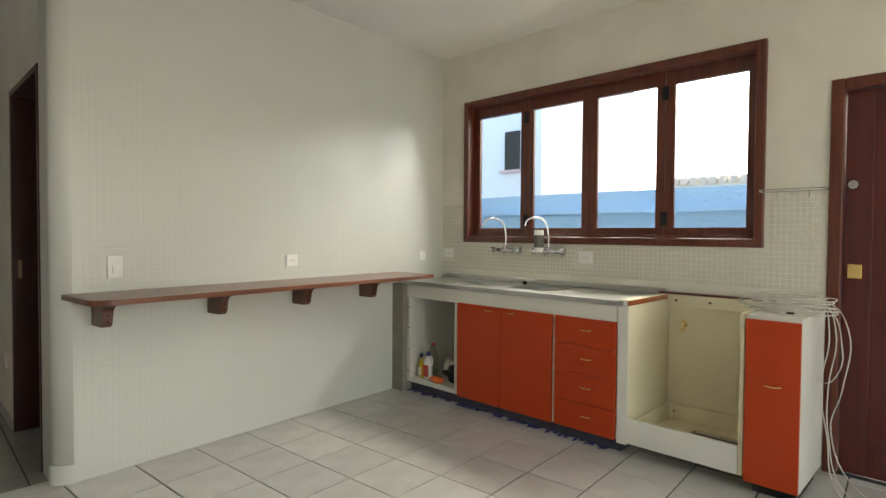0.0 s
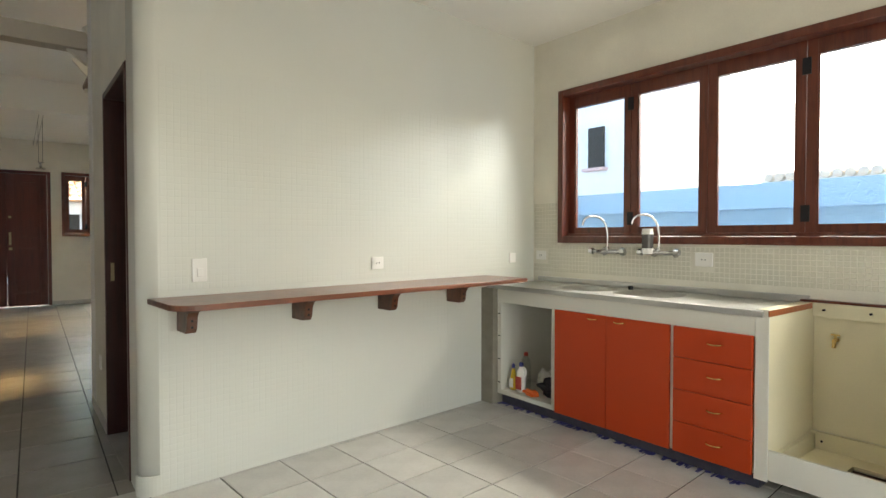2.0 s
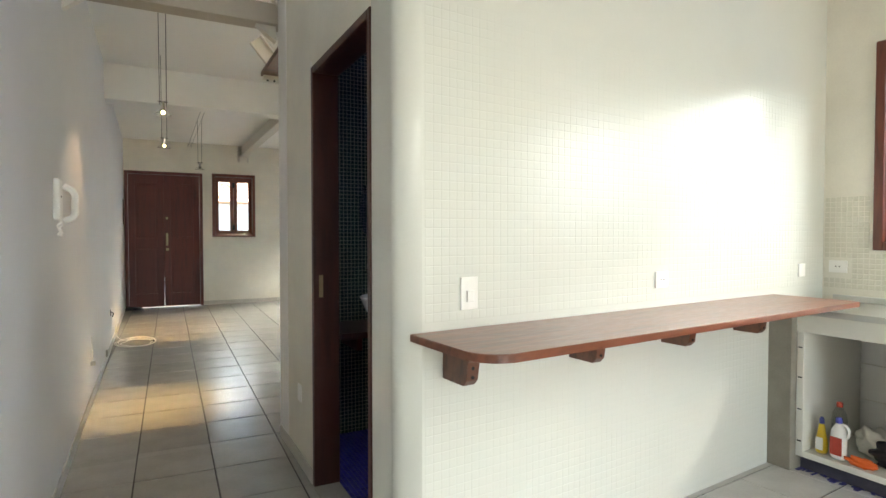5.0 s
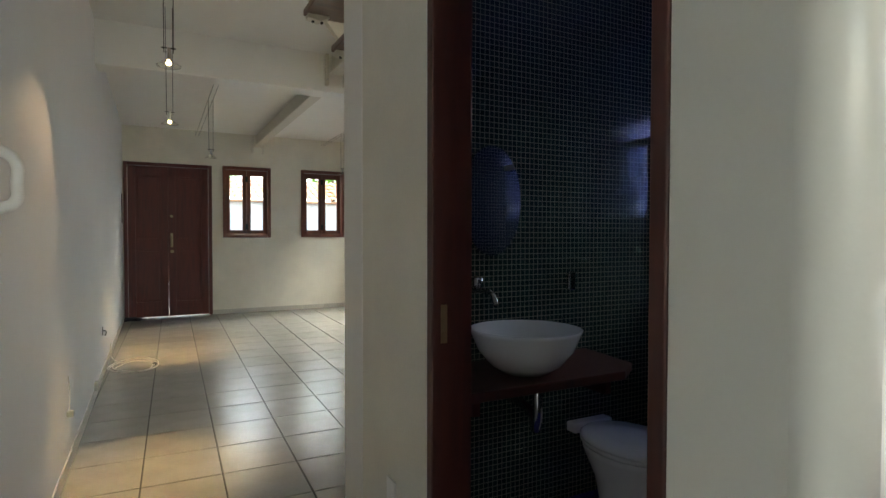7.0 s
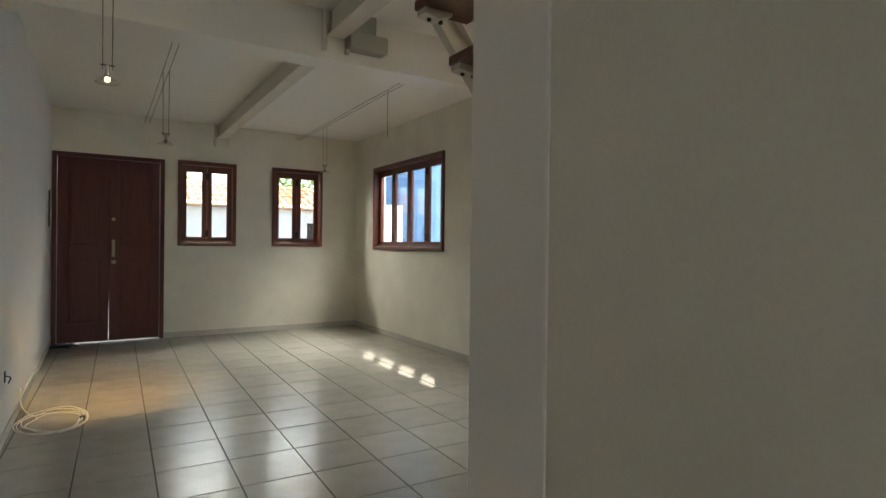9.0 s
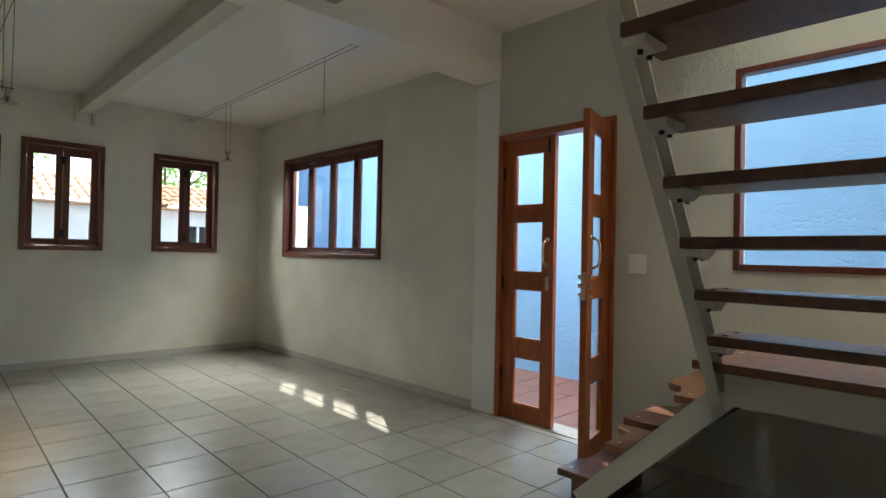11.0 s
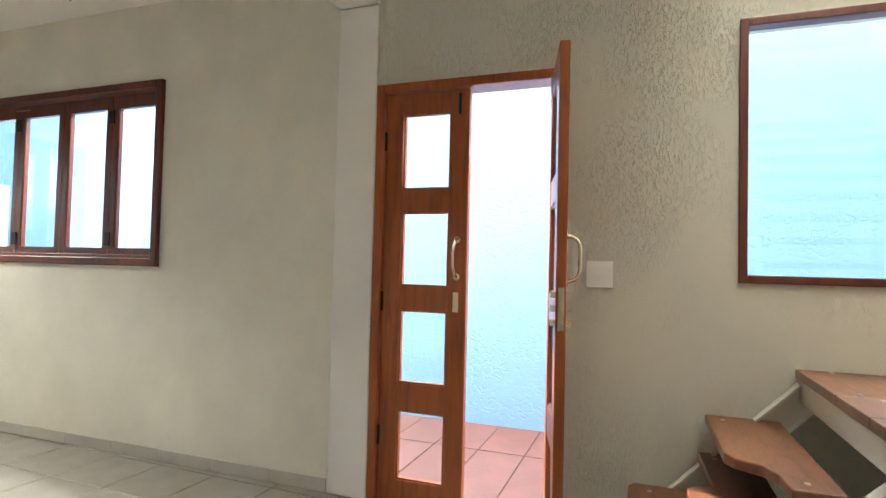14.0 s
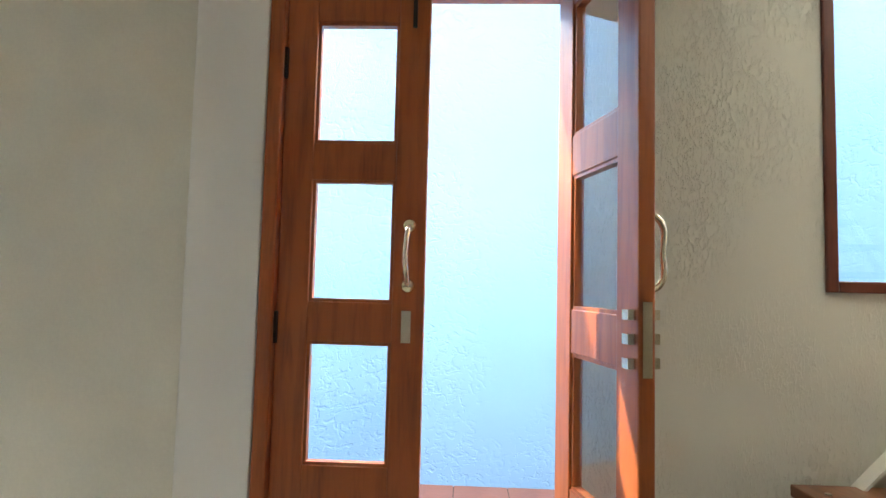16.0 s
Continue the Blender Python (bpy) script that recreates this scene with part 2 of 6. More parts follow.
def wall_x(name, x0, x1, y0, y1, z0, z1, holes, mat, label):
    bm = bmesh.new()
    for a0, a1, b0, b1 in wall_boxes(y0, y1, z0, z1, holes):
        bm_box(bm, x0, x1, a0, a1, b0, b1)
    bmesh.ops.remove_doubles(bm, verts=bm.verts, dist=1e-5)
    return structure(name, bm, mat, label, "wall")


def wall_y(name, y0, y1, x0, x1, z0, z1, holes, mat, label):
    bm = bmesh.new()
    for a0, a1, b0, b1 in wall_boxes(x0, x1, z0, z1, holes):
        bm_box(bm, a0, a1, y0, y1, b0, b1)
    bmesh.ops.remove_doubles(bm, verts=bm.verts, dist=1e-5)
    return structure(name, bm, mat, label, "wall")


# ---- plan (metres) ----
XW, XE, XK = -0.114, 3.82, 3.92          # west wall, east wall of the living room, east wall of the kitchen
YF, YK = 12.88, 3.955                    # front wall, shelf wall of the kitchen
XH, YH = 1.01, 5.62                     # passage wall and its end
YS = -1.6                                # closing wall behind the start
ZK, ZN, ZS = 2.757, 2.89, 3.02           # ceilings: kitchen, front half, passage and stair half
KWIN = (1.46, 3.72, 1.173, 2.337)
KDOOR = (0.30, 1.16, 0.0, 2.05)
FDOOR = (-0.104, 1.112, 0.0, 2.354)
W1 = (1.27, 2.012, 1.222, 2.364)
W2 = (2.511, 3.262, 1.226, 2.368)
EWIN = (10.238, 12.185, 1.195, 2.382)
GDOOR = (7.725, 8.732, 0.0, 2.204)
BWIN = (5.75, 6.995, 1.20, 2.34)
BDOOR = (3.99, 4.83, 0.0, 2.085)
SKEW = radians(5.0)                      # the shelf wall stands five degrees off square
SHELF_WALL = Matrix.Translation((XK, 3.992, 0)) @ Matrix.Rotation(SKEW, 4, "Z") @ Matrix.Translation((-XK, -YK, 0))


def shelf_y(x):
    """The inner face of the shelf wall at x."""
    return 3.992 - (XK - x) * math.tan(SKEW)


def prism(pts, z0, z1):
    bm = bmesh.new()
    lo, hi = [bm.verts.new((x, y, z0)) for x, y in pts], [bm.verts.new((x, y, z1)) for x, y in pts]
    bm.faces.new(hi)
    bm.faces.new(lo[::-1])
    for i in range(len(pts)):
        j = (i + 1) % len(pts)
        bm.faces.new((lo[i], lo[j], hi[j], hi[i]))
    return bm



wall_x("wall_west", XW - 0.18, XW, YS - 0.2, YF + 0.2, 0, 3.4, [], PAINT_WEST, "long white painted plaster wall")
wall_y("wall_north", YF, YF + 0.2, XW, XE + 0.18, 0, 3.4, [FDOOR, W1, W2], PAINT, "cream plaster front wall with double door and two small windows")
wall_x("wall_east_living", XE, XE + 0.18, 8.96, YF, 0, 3.4, [EWIN], PAINT, "cream plaster wall with a wide four-light window")
wall_x("wall_east_stair", XE, XE + 0.18, 5.3, 8.96, 0, 5.4, [BWIN, GDOOR], PLASTER_ROUGH, "cream textured plaster wall beside the stair")
wall_x("wall_east_kitchen", XK, XK + 0.18, YS, 5.3, 0, 3.4, [KDOOR, KWIN, (4.2, 5.2, 1.2, 2.2)], PAINT, "cream kitchen wall with window and mosaic band")
structure("wall_kitchen_shelf", prism([(XH + 0.2, shelf_y(XH + 0.2)), (XK, shelf_y(XK)), (XK, 4.10), (3.2, 4.055), (XH + 0.2, 4.055)], 0, 3.4), PAINT_SHELF, "white painted mosaic-tiled kitchen wall", "wall")
wall_x("wall_passage", XH, XH + 0.12, BDOOR[0], 5.40, 0, 3.4, [BDOOR], PAINT, "cream plaster passage wall with bathroom doorway")
wall_y("wall_bath_north", 5.47, YH, XH + 0.15, XE, 0, 5.4, [], PAINT, "plaster wall behind the stair")
# the opening in this wall is unseen, cut for the lamp behind the start
wall_y("wall_south", YS - 0.2, YS, XW, XK + 0.18, 0, 3.4, [(0.5, 3.3, 0.25, 2.35)], PAINT, "plain plaster wall")
RC, RX = 0.062, 0.085
bm = bmesh.new()
_yc = shelf_y(XH + RX) + RC
_arc = [(XH + RX - RX * math.cos(radians(a)), _yc - RC * math.sin(radians(a))) for a in range(0, 91, 10)]
_ring = _arc + [(XH + 0.2, shelf_y(XH + 0.2)), (XH + 0.2, BDOOR[0]), (XH, BDOOR[0])]
_lo, _hi = [bm.verts.new((x, y, 0)) for x, y in _ring], [bm.verts.new((x, y, 3.4)) for x, y in _ring]
bm.faces.new(_hi)
bm.faces.new(_lo[::-1])
for i in range(len(_ring)):
    j = (i + 1) % len(_ring)
    bm.faces.new((_lo[i], _lo[j], _hi[j], _hi[i]))
corner = structure("wall_corner", bm, PAINT_SHELF, "white plastered wall end with a rounded corner", "wall")
for p in corner.data.polygons:
    p.use_smooth = abs(p.normal.z) < 0.5 and p.normal.y < 0.05 and p.normal.x < 0.05 and p.area < 0.1
bm = bmesh.new()
_out = [(XH + RX - (RX + 0.009) * math.cos(radians(a)), _yc - (RC + 0.009) * math.sin(radians(a))) for a in range(0, 91, 10)]
_lo, _hi = [[bm.verts.new((x, y, z)) for x, y in _out] for z in (0.001, 0.095)]
_li, _hj = [[bm.verts.new((x, y, z)) for x, y in _arc] for z in (0.001, 0.095)]
for i in range(len(_out) - 1):
    for q in ((_lo[i], _lo[i + 1], _hi[i + 1], _hi[i]), (_hi[i], _hi[i + 1], _hj[i + 1], _hj[i]), (_li[i + 1], _li[i], _hj[i], _hj[i + 1]), (_lo[i + 1], _lo[i], _li[i], _li[i + 1])):
        bm.faces.new(q)
for i in (0, -1):
    bm.faces.new((_lo[i], _hi[i], _hj[i], _li[i]))
structure("skirting_corner", bm, PAINT_SHELF, "short painted skirting round the wall end", "skirting")
structure("column_passage", boxes((XH - 0.004, XH + 0.15, 5.40, YH, 0, 3.4)), PAINT_SMOOTH, "smooth grey-white plastered column at the wall end", "column", 0.006)
structure("column_east", boxes((XE - 0.014, XE, 8.735, 8.975, 0, 2.649)), PAINT_SMOOTH, "smooth whitewashed pilaster beside the glazed door", "column", 0.006)
structure("floor", boxes((XW - 0.18, XK + 0.1, YS - 0.2, YF + 0.2, -0.15, -0.005)), GROUT, "pale grey ceramic tile floor", "floor")
structure("ceiling_kitchen", boxes((XW, XK, YS, YK + 0.1, ZK, ZK + 0.12)), CEIL_MATT, "white painted kitchen ceiling", "ceiling")
structure("ceiling_living", boxes((XW, XE, 8.88, YF, ZN, ZN + 0.12)), CEIL, "glossy white painted ceiling slab", "ceiling")
structure("ceiling_passage", boxes((XW, XE, 6.95, 8.88, ZS, ZS + 0.12), (XW, XH + 0.15, YK + 0.1, 6.95, ZS, ZS + 0.12)), CEIL_MATT, "white painted ceiling", "ceiling")
structure("beam_living", boxes((XW, XE, 8.735, 8.985, 2.655, 3.1)), CEIL, "white painted cross beam", "beam", 0.004)
structure("ground", boxes((-60, 90, -60, 90, -0.5, -0.2)), CONCRETE, "ground around the house", "ground")

structure("roof_cover", boxes((XH, XE + 0.18, 5.3, 7.07, 5.4, 5.5)), CEIL_MATT, "roof slab over the stair", "roof")
wall_x("wall_upper_west", XH, XH + 0.15, 5.3, 6.95, 3.4, 5.4, [], PAINT, "wall of the upper stairwell")
wall_y("wall_upper_north", 6.95, 7.07, XH, XE, 3.14, 5.4, [], PAINT, "wall of the upper stairwell")



# ---- doors and windows ----
def on(side, u0, u1, v0, v1, z0, z1):
    """A box on a wall: u along it, v outwards from its inner face."""
    if side == "N":
        return (u0, u1, YF + v0, YF + v1, z0, z1)
    x = XK if side == "K" else XE
    return (x + v0, x + v1, u0, u1, z0, z1)


def base_of(side, u, v, z):
    d = on(side, u, u, v, v, z, z)
    return pose(d[0], d[2], d[4])


def cyl(bm, p0, p1, r0, r1=None, n=12):
    p0, p1 = Vector(p0), Vector(p1)
    q = (p1 - p0).to_track_quat("Z", "Y").to_matrix().to_4x4()
    bmesh.ops.create_cone(bm, cap_ends=True, segments=n, radius1=r0, radius2=r0 if r1 is None else r1, depth=(p1 - p0).length,
                          matrix=Matrix.Translation((p0 + p1) / 2) @ q)


def tube(points, r, n=8):
    """A bent round bar through the points."""
    cu = bpy.data.curves.new("tube", "CURVE")
    cu.dimensions, cu.bevel_depth, cu.bevel_resolution, cu.resolution_u = "3D", r, n // 4, 6
    sp = cu.splines.new("BEZIER")
    sp.bezier_points.add(len(points) - 1)
    for b, p in zip(sp.bezier_points, points):
        b.co, b.handle_left_type, b.handle_right_type = p, "AUTO", "AUTO"
    ob = bpy.data.objects.new("tube", cu)
    scene.collection.objects.link(ob)
    dg = bpy.context.evaluated_depsgraph_get()
    me = bpy.data.meshes.new_from_object(ob.evaluated_get(dg))
    bm = bmesh.new()
    bm.from_mesh(me)
    bpy.data.objects.remove(ob)
    bpy.data.curves.remove(cu)
    bpy.data.meshes.remove(me)
    return bm


def casement_window(name, side, hole, n, label, proud=0.03, head=0.055, stile=0.05, inner_sill=True, glass_tint=None):
    u0, u1, z0, z1 = hole
    w = thing(name, label, "window", base_of(side, (u0 + u1) / 2, 0, z0), kind="structure")
    t = 0.05
    d0, d1 = -proud, 0.13
    for nm, d in (("frame_jamb", (u0, u0 + t, d0, d1, z0, z1)), ("frame_jamb", (u1 - t, u1, d0, d1, z0, z1)),
                  ("frame_head", (u0 + t, u1 - t, d0, d1, z1 - t, z1)), ("window_sill", (u0 + t, u1 - t, d0, d1, z0, z0 + t))):
        box_part(nm, on(side, *d), WOOD_RED, w, 0.006)
    box_part("window_track", on(side, u0 + t, u1 - t, 0.02, 0.05, z0 + t, z0 + t + 0.022), WOOD_RED, w, 0.003)
    step = (u1 - u0 - 2 * t) / n
    for i in range(n):
        a, b = u0 + t + i * step + 0.002, u0 + t + (i + 1) * step - 0.002
        c0, c1 = z0 + t + 0.004, z1 - t - 0.003
        lo, hi, e0, e1 = c0 + stile + 0.012, c1 - head - 0.03, 0.05, 0.09
        sash = part("sash", boxes(on(side, a, a + stile, e0, e1, c0, c1), on(side, b - stile, b, e0, e1, c0, c1),
                                  on(side, a + stile, b - stile, e0 + 0.002, e1 - 0.002, hi, c1), on(side, a + stile, b - stile, e0 + 0.002, e1 - 0.002, c0, lo)), WOOD_RED, w)
        g = part("pane", boxes(on(side, a + stile - 0.004, b - stile + 0.004, 0.068, 0.072, lo - 0.004, hi + 0.004)), GLASS, sash, "clear glass pane")
        g.visible_shadow = False
        # glazing beads
        part("bead", boxes(on(side, a + stile, a + stile + 0.008, 0.056, 0.066, lo, hi), on(side, b - stile - 0.008, b - stile, 0.056, 0.066, lo, hi)), WOOD_RED, sash)
        if i % 2 == 0 and i + 1 < n:
            for zz in (c0 + 0.12, c1 - 0.14):
                part("hinge", boxes(on(side, b - 0.02, b + 0.022, 0.040, 0.049, zz - 0.045, zz + 0.045)), BLACK_IRON, w, "black iron butt hinge")
    return w


kw = casement_window("window_kitchen", "K", KWIN, 4, "wide dark red-brown wooden kitchen window with four folding lights")
part("latch_bolt", boxes(on("K", 1.98, 2.10, 0.038, 0.046, 2.292, 2.300)), CHROME, kw, "thin metal bolt")
ew = casement_window("window_east", "E", EWIN, 4, "dark red wooden four-light window in the cream wall")
part("latch_bolt", boxes(on("E", 11.55, 11.70, 0.038, 0.046, 2.29, 2.298)), CHROME, ew, "thin metal bolt")
casement_window("window_front_1", "N", W1, 2, "small dark wooden two-light window beside the front door", stile=0.055)
casement_window("window_front_2", "N", W2, 2, "small dark wooden two-light window near the corner", stile=0.055)


def fixed_window(hole):
    u0, u1, z0, z1 = hole
    w = thing("window_stair", "large fixed pane in a slim dark wooden frame by the stair", "window", base_of("E", (u0 + u1) / 2, 0, z0), kind="structure")
    t = 0.035
    for nm, d in (("frame_jamb", (u0, u0 + t, -0.012, 0.06, z0, z1)), ("frame_jamb", (u1 - t, u1, -0.012, 0.06, z0, z1)),
                  ("frame_head", (u0 + t, u1 - t, -0.012, 0.06, z1 - t, z1)), ("window_sill", (u0 + t, u1 - t, -0.012, 0.06, z0, z0 + t))):
        box_part(nm, on("E", *d), WOOD_RED, w, 0.004)
    g = box_part("pane", on("E", u0 + t - 0.004, u1 - t + 0.004, 0.028, 0.034, z0 + t - 0.004, z1 - t + 0.004), GLASS, w)
    g.visible_shadow = False


fixed_window(BWIN)


def glazed_leaf(parent_thing, m, width, height, panes, flip):
    """A leaf with four lights: local x from the hinge to the free edge, y through its thickness."""
    st, th = 0.101, 0.042
    bars = [0.0] + [z for p in panes for z in p] + [height]

    def box(d):
        bm = bmesh.new()
        bm_box(bm, *d, m=m)
        return bm
    leaf = part("leaf", box((0, st, -th / 2, th / 2, 0, height)), WOOD_GD, parent_thing, bevel=0.004)
    part("stile", box((width - st, width, -th / 2, th / 2, 0, height)), WOOD_GD, leaf, bevel=0.004)
    for i in range(0, len(bars), 2):
        part("rail", box((st - 0.001, width - st + 0.001, -th / 2 + 0.003, th / 2 - 0.003, bars[i], bars[i + 1])), WOOD_GD, leaf, bevel=0.003)
    for lo, hi in panes:
        g = part("pane", box((st - 0.004, width - st + 0.004, -0.003, 0.003, lo - 0.004, hi + 0.004)), GLASS, leaf, "clear glass pane")
        g.visible_shadow = False
        bm = bmesh.new()
        for d in ((st, st + 0.010), (width - st - 0.010, width - st)):
            bm_box(bm, d[0], d[1], -0.013, 0.013, lo, hi, m=m)
        for d in ((lo, lo + 0.010), (hi - 0.010, hi)):
            bm_box(bm, st + 0.010, width - st - 0.010, -0.013, 0.013, d[0], d[1], m=m)
        part("bead", bm, WOOD_GD, leaf)
    # bow handle with two roses, on both faces
    for s in ((-1, 1) if flip == 0 else (flip,)):
        hx, y0 = width - 0.052, s * th / 2
        bmh = tube([m @ Vector((hx, y0, 1.18)), m @ Vector((hx, y0 + s * 0.045, 1.20)), m @ Vector((hx - 0.006, y0 + s * 0.055, 1.275)),
                    m @ Vector((hx, y0 + s * 0.045, 1.35)), m @ Vector((hx, y0, 1.37))], 0.008)
        for zz in (1.18, 1.37):
            cyl(bmh, m @ Vector((hx, y0, zz)), m @ Vector((hx, y0 + s * 0.008, zz)), 0.022, 0.018, 16)
        part("bow_handle", bmh, NICKEL, leaf, "brass bow handle", smooth=True)
    return leaf


def glass_door():
    u0, u1, z0, z1 = GDOOR
    d = thing("door_patio", "varnished orange-brown glazed double door, one leaf open", "door", base_of("E", (u0 + u1) / 2, 0, 0), kind="structure")
    t = 0.048
    for nm, b in (("frame_jamb", (u0, u0 + t, -0.02, 0.12, 0, z1)), ("frame_jamb", (u1 - t, u1, -0.02, 0.12, 0, z1)), ("frame_head", (u0 + t, u1 - t, -0.02, 0.12, z1 - t, z1))):
        box_part(nm, on("E", *b), WOOD_GD, d, 0.006)
    panes = [(0.118, 0.478), (0.618, 1.000), (1.125, 1.514), (1.633, 2.033)]
    w, h = 0.468, z1 - t - 0.012
    fixed = glazed_leaf(d, pose(XE + 0.03, u1 - t - 0.002, 0.008, 0, 0, -90), w, h, panes, -1)
    part("lock_plate", boxes((XE + 0.008, XE + 0.0105, 8.254, 8.284, 1.01, 1.11)), NICKEL, fixed, "brass lock plate")
    part("hook_bolt", boxes((XE + 0.002, XE + 0.009, 8.258, 8.272, 2.02, 2.13)), BLACK_IRON, fixed)
    m = pose(XE - 0.002, u0 + t + 0.012, 0.008, 0, 0, 180 + 13.5)
    opened = glazed_leaf(d, m, w, h, panes, 1)
    bm = bmesh.new()
    bm_box(bm, w - 0.001, w + 0.0025, -0.012, 0.012, 0.99, 1.16, m=m)
    for zz in (1.02, 1.075, 1.13):
        bm_box(bm, w - 0.04, w - 0.012, -0.040, -0.018, zz - 0.012, zz + 0.012, m=m)
        bm_box(bm, w - 0.04, w - 0.012, 0.018, 0.040, zz - 0.012, zz + 0.012, m=m)
    part("lock", bm, NICKEL, opened, "brass mortice lock")
    for zz in (0.35, 1.05, 1.9):
        part("hinge", boxes((XE - 0.024, XE - 0.012, u0 + t - 0.006, u0 + t + 0.010, zz - 0.05, zz + 0.05)), BLACK_IRON, d)
        part("hinge", boxes((XE - 0.004, XE + 0.010, u1 - t - 0.010, u1 - t + 0.004, zz - 0.05, zz + 0.05)), BLACK_IRON, d)
    structure("threshold_patio", boxes((XE - 0.02, XE + 0.18, u0 + t, u1 - t, -0.012, 0.006)), TILE, "pale worn threshold slab", "threshold", 0.003)


glass_door()


def front_door():
    u0, u1, z0, z1 = FDOOR
    d = thing("door_front", "dark red wooden double front door, closed, panelled", "door", base_of("N", (u0 + u1) / 2, 0, 0), kind="structure")
    t = 0.05
    for nm, b in (("frame_jamb", (u0, u0 + t, -0.02, 0.14, 0, z1)), ("frame_jamb", (u1 - t, u1, -0.02, 0.14, 0, z1)), ("frame_head", (u0 + t, u1 - t, -0.02, 0.14, z1 - t, z1))):
        box_part(nm, on("N", *b), WOOD_DOOR, d, 0.006)
    mid = (u0 + u1) / 2 - 0.012
    # hidden strip added outside, so daylight slits through only below it
    part("slit_blocker", boxes(on("N", mid - 0.02, mid + 0.02, 0.063, 0.075, 0.52, z1 - t - 0.004)), WOOD_DOOR, d)
    for a, b, nm in ((u0 + t + 0.003, mid - 0.003, 1), (mid + 0.001, u1 - t - 0.004, 2)):
        zb = 0.014
        leaf = part("leaf", boxes(on("N", a, b, 0.034, 0.062, zb, z1 - t - 0.004)), WOOD_DOOR, d)
        s = 0.10
        rails = [(zb, 0.24), (1.04, 1.20), (z1 - t - 0.15, z1 - t - 0.004)]
        for c0, c1 in ((a, a + s), (b - s, b)):
            part("stile", boxes(on("N", c0, c1, 0.020, 0.034, zb, z1 - t - 0.004)), WOOD_DOOR, leaf, bevel=0.003)
        for r0, r1 in rails:
            part("rail", boxes(on("N", a + s, b - s, 0.021, 0.034, r0, r1)), WOOD_DOOR, leaf, bevel=0.003)
        for r0, r1 in ((rails[0][1], rails[1][0]), (rails[1][1], rails[2][0])):
            part("panel", boxes(on("N", a + s + 0.03, b - s - 0.03, 0.026, 0.034, r0 + 0.03, r1 - 0.03)), WOOD_DOOR, leaf, bevel=0.004)
        if nm == 2:
            hx = mid + 0.045
            bmh = tube([(hx, YF + 0.020, 1.10), (hx, YF - 0.025, 1.12), (hx, YF - 0.030, 1.18), (hx, YF - 0.025, 1.24), (hx, YF + 0.020, 1.26)], 0.008)
            bm_box(bmh, hx - 0.018, hx + 0.018, YF + 0.016, YF + 0.021, 1.07, 1.29)
            part("pull_handle", bmh, AGED, leaf, "worn metal pull handle")
            part("lock_plate", boxes(on("N", hx - 0.02, hx + 0.028, 0.012, 0.021, 0.985, 1.03)), AGED, leaf, "square lock plate")
            bml = bmesh.new()
            cyl(bml, (hx, YF + 0.021, 1.55), (hx, YF + 0.010, 1.55), 0.022, n=16)
            part("lock_cylinder", bml, AGED, leaf)


front_door()


def kitchen_door():
    u0, u1, z0, z1 = KDOOR
    d = thing("door_kitchen", "dark red-brown wooden kitchen door, closed, with two locks", "door", base_of("K", (u0 + u1) / 2, 0, 0), kind="structure")
    t = 0.06
    for nm, b in (("frame_jamb", (u0, u0 + t, -0.015, 0.14, 0, z1)), ("frame_jamb", (u1 - t, u1, -0.015, 0.14, 0, z1)), ("frame_head", (u0 + t, u1 - t, -0.015, 0.14, z1 - t, z1))):
        box_part(nm, on("K", *b), WOOD_RED, d, 0.006)
    leaf = part("leaf", boxes(on("K", u0 + t + 0.003, u1 - t - 0.003, 0.045, 0.075, 0.01, z1 - t - 0.003)), WOOD_DOOR, d)
    for c0, c1 in ((u0 + t + 0.003, u0 + t + 0.12), (u1 - t - 0.12, u1 - t - 0.003)):
        part("stile", boxes(on("K", c0, c1, 0.033, 0.045, 0.01, z1 - t - 0.003)), WOOD_DOOR, leaf, bevel=0.003)
    for r0, r1 in ((0.01, 0.22), (0.72, 0.86), (1.82, z1 - t - 0.003)):
        part("rail", boxes(on("K", u0 + t + 0.12, u1 - t - 0.12, 0.034, 0.045, r0, r1)), WOOD_DOOR, leaf, bevel=0.003)
    bm = bmesh.new()
    cyl(bm, (XK + 0.033, 1.062, 1.507), (XK + 0.020, 1.062, 1.507), 0.028, 0.022, 18)
    cyl(bm, (XK + 0.020, 1.062, 1.507), (XK + 0.014, 1.062, 1.507), 0.010, n=12)
    part("lock_rose", bm, CHROME, leaf, "round silver lock")
    part("lock_box", boxes(on("K", 1.015, 1.078, 0.012, 0.033, 1.025, 1.098)), BRASS, leaf, "brass surface lock", bevel=0.003)


kitchen_door()


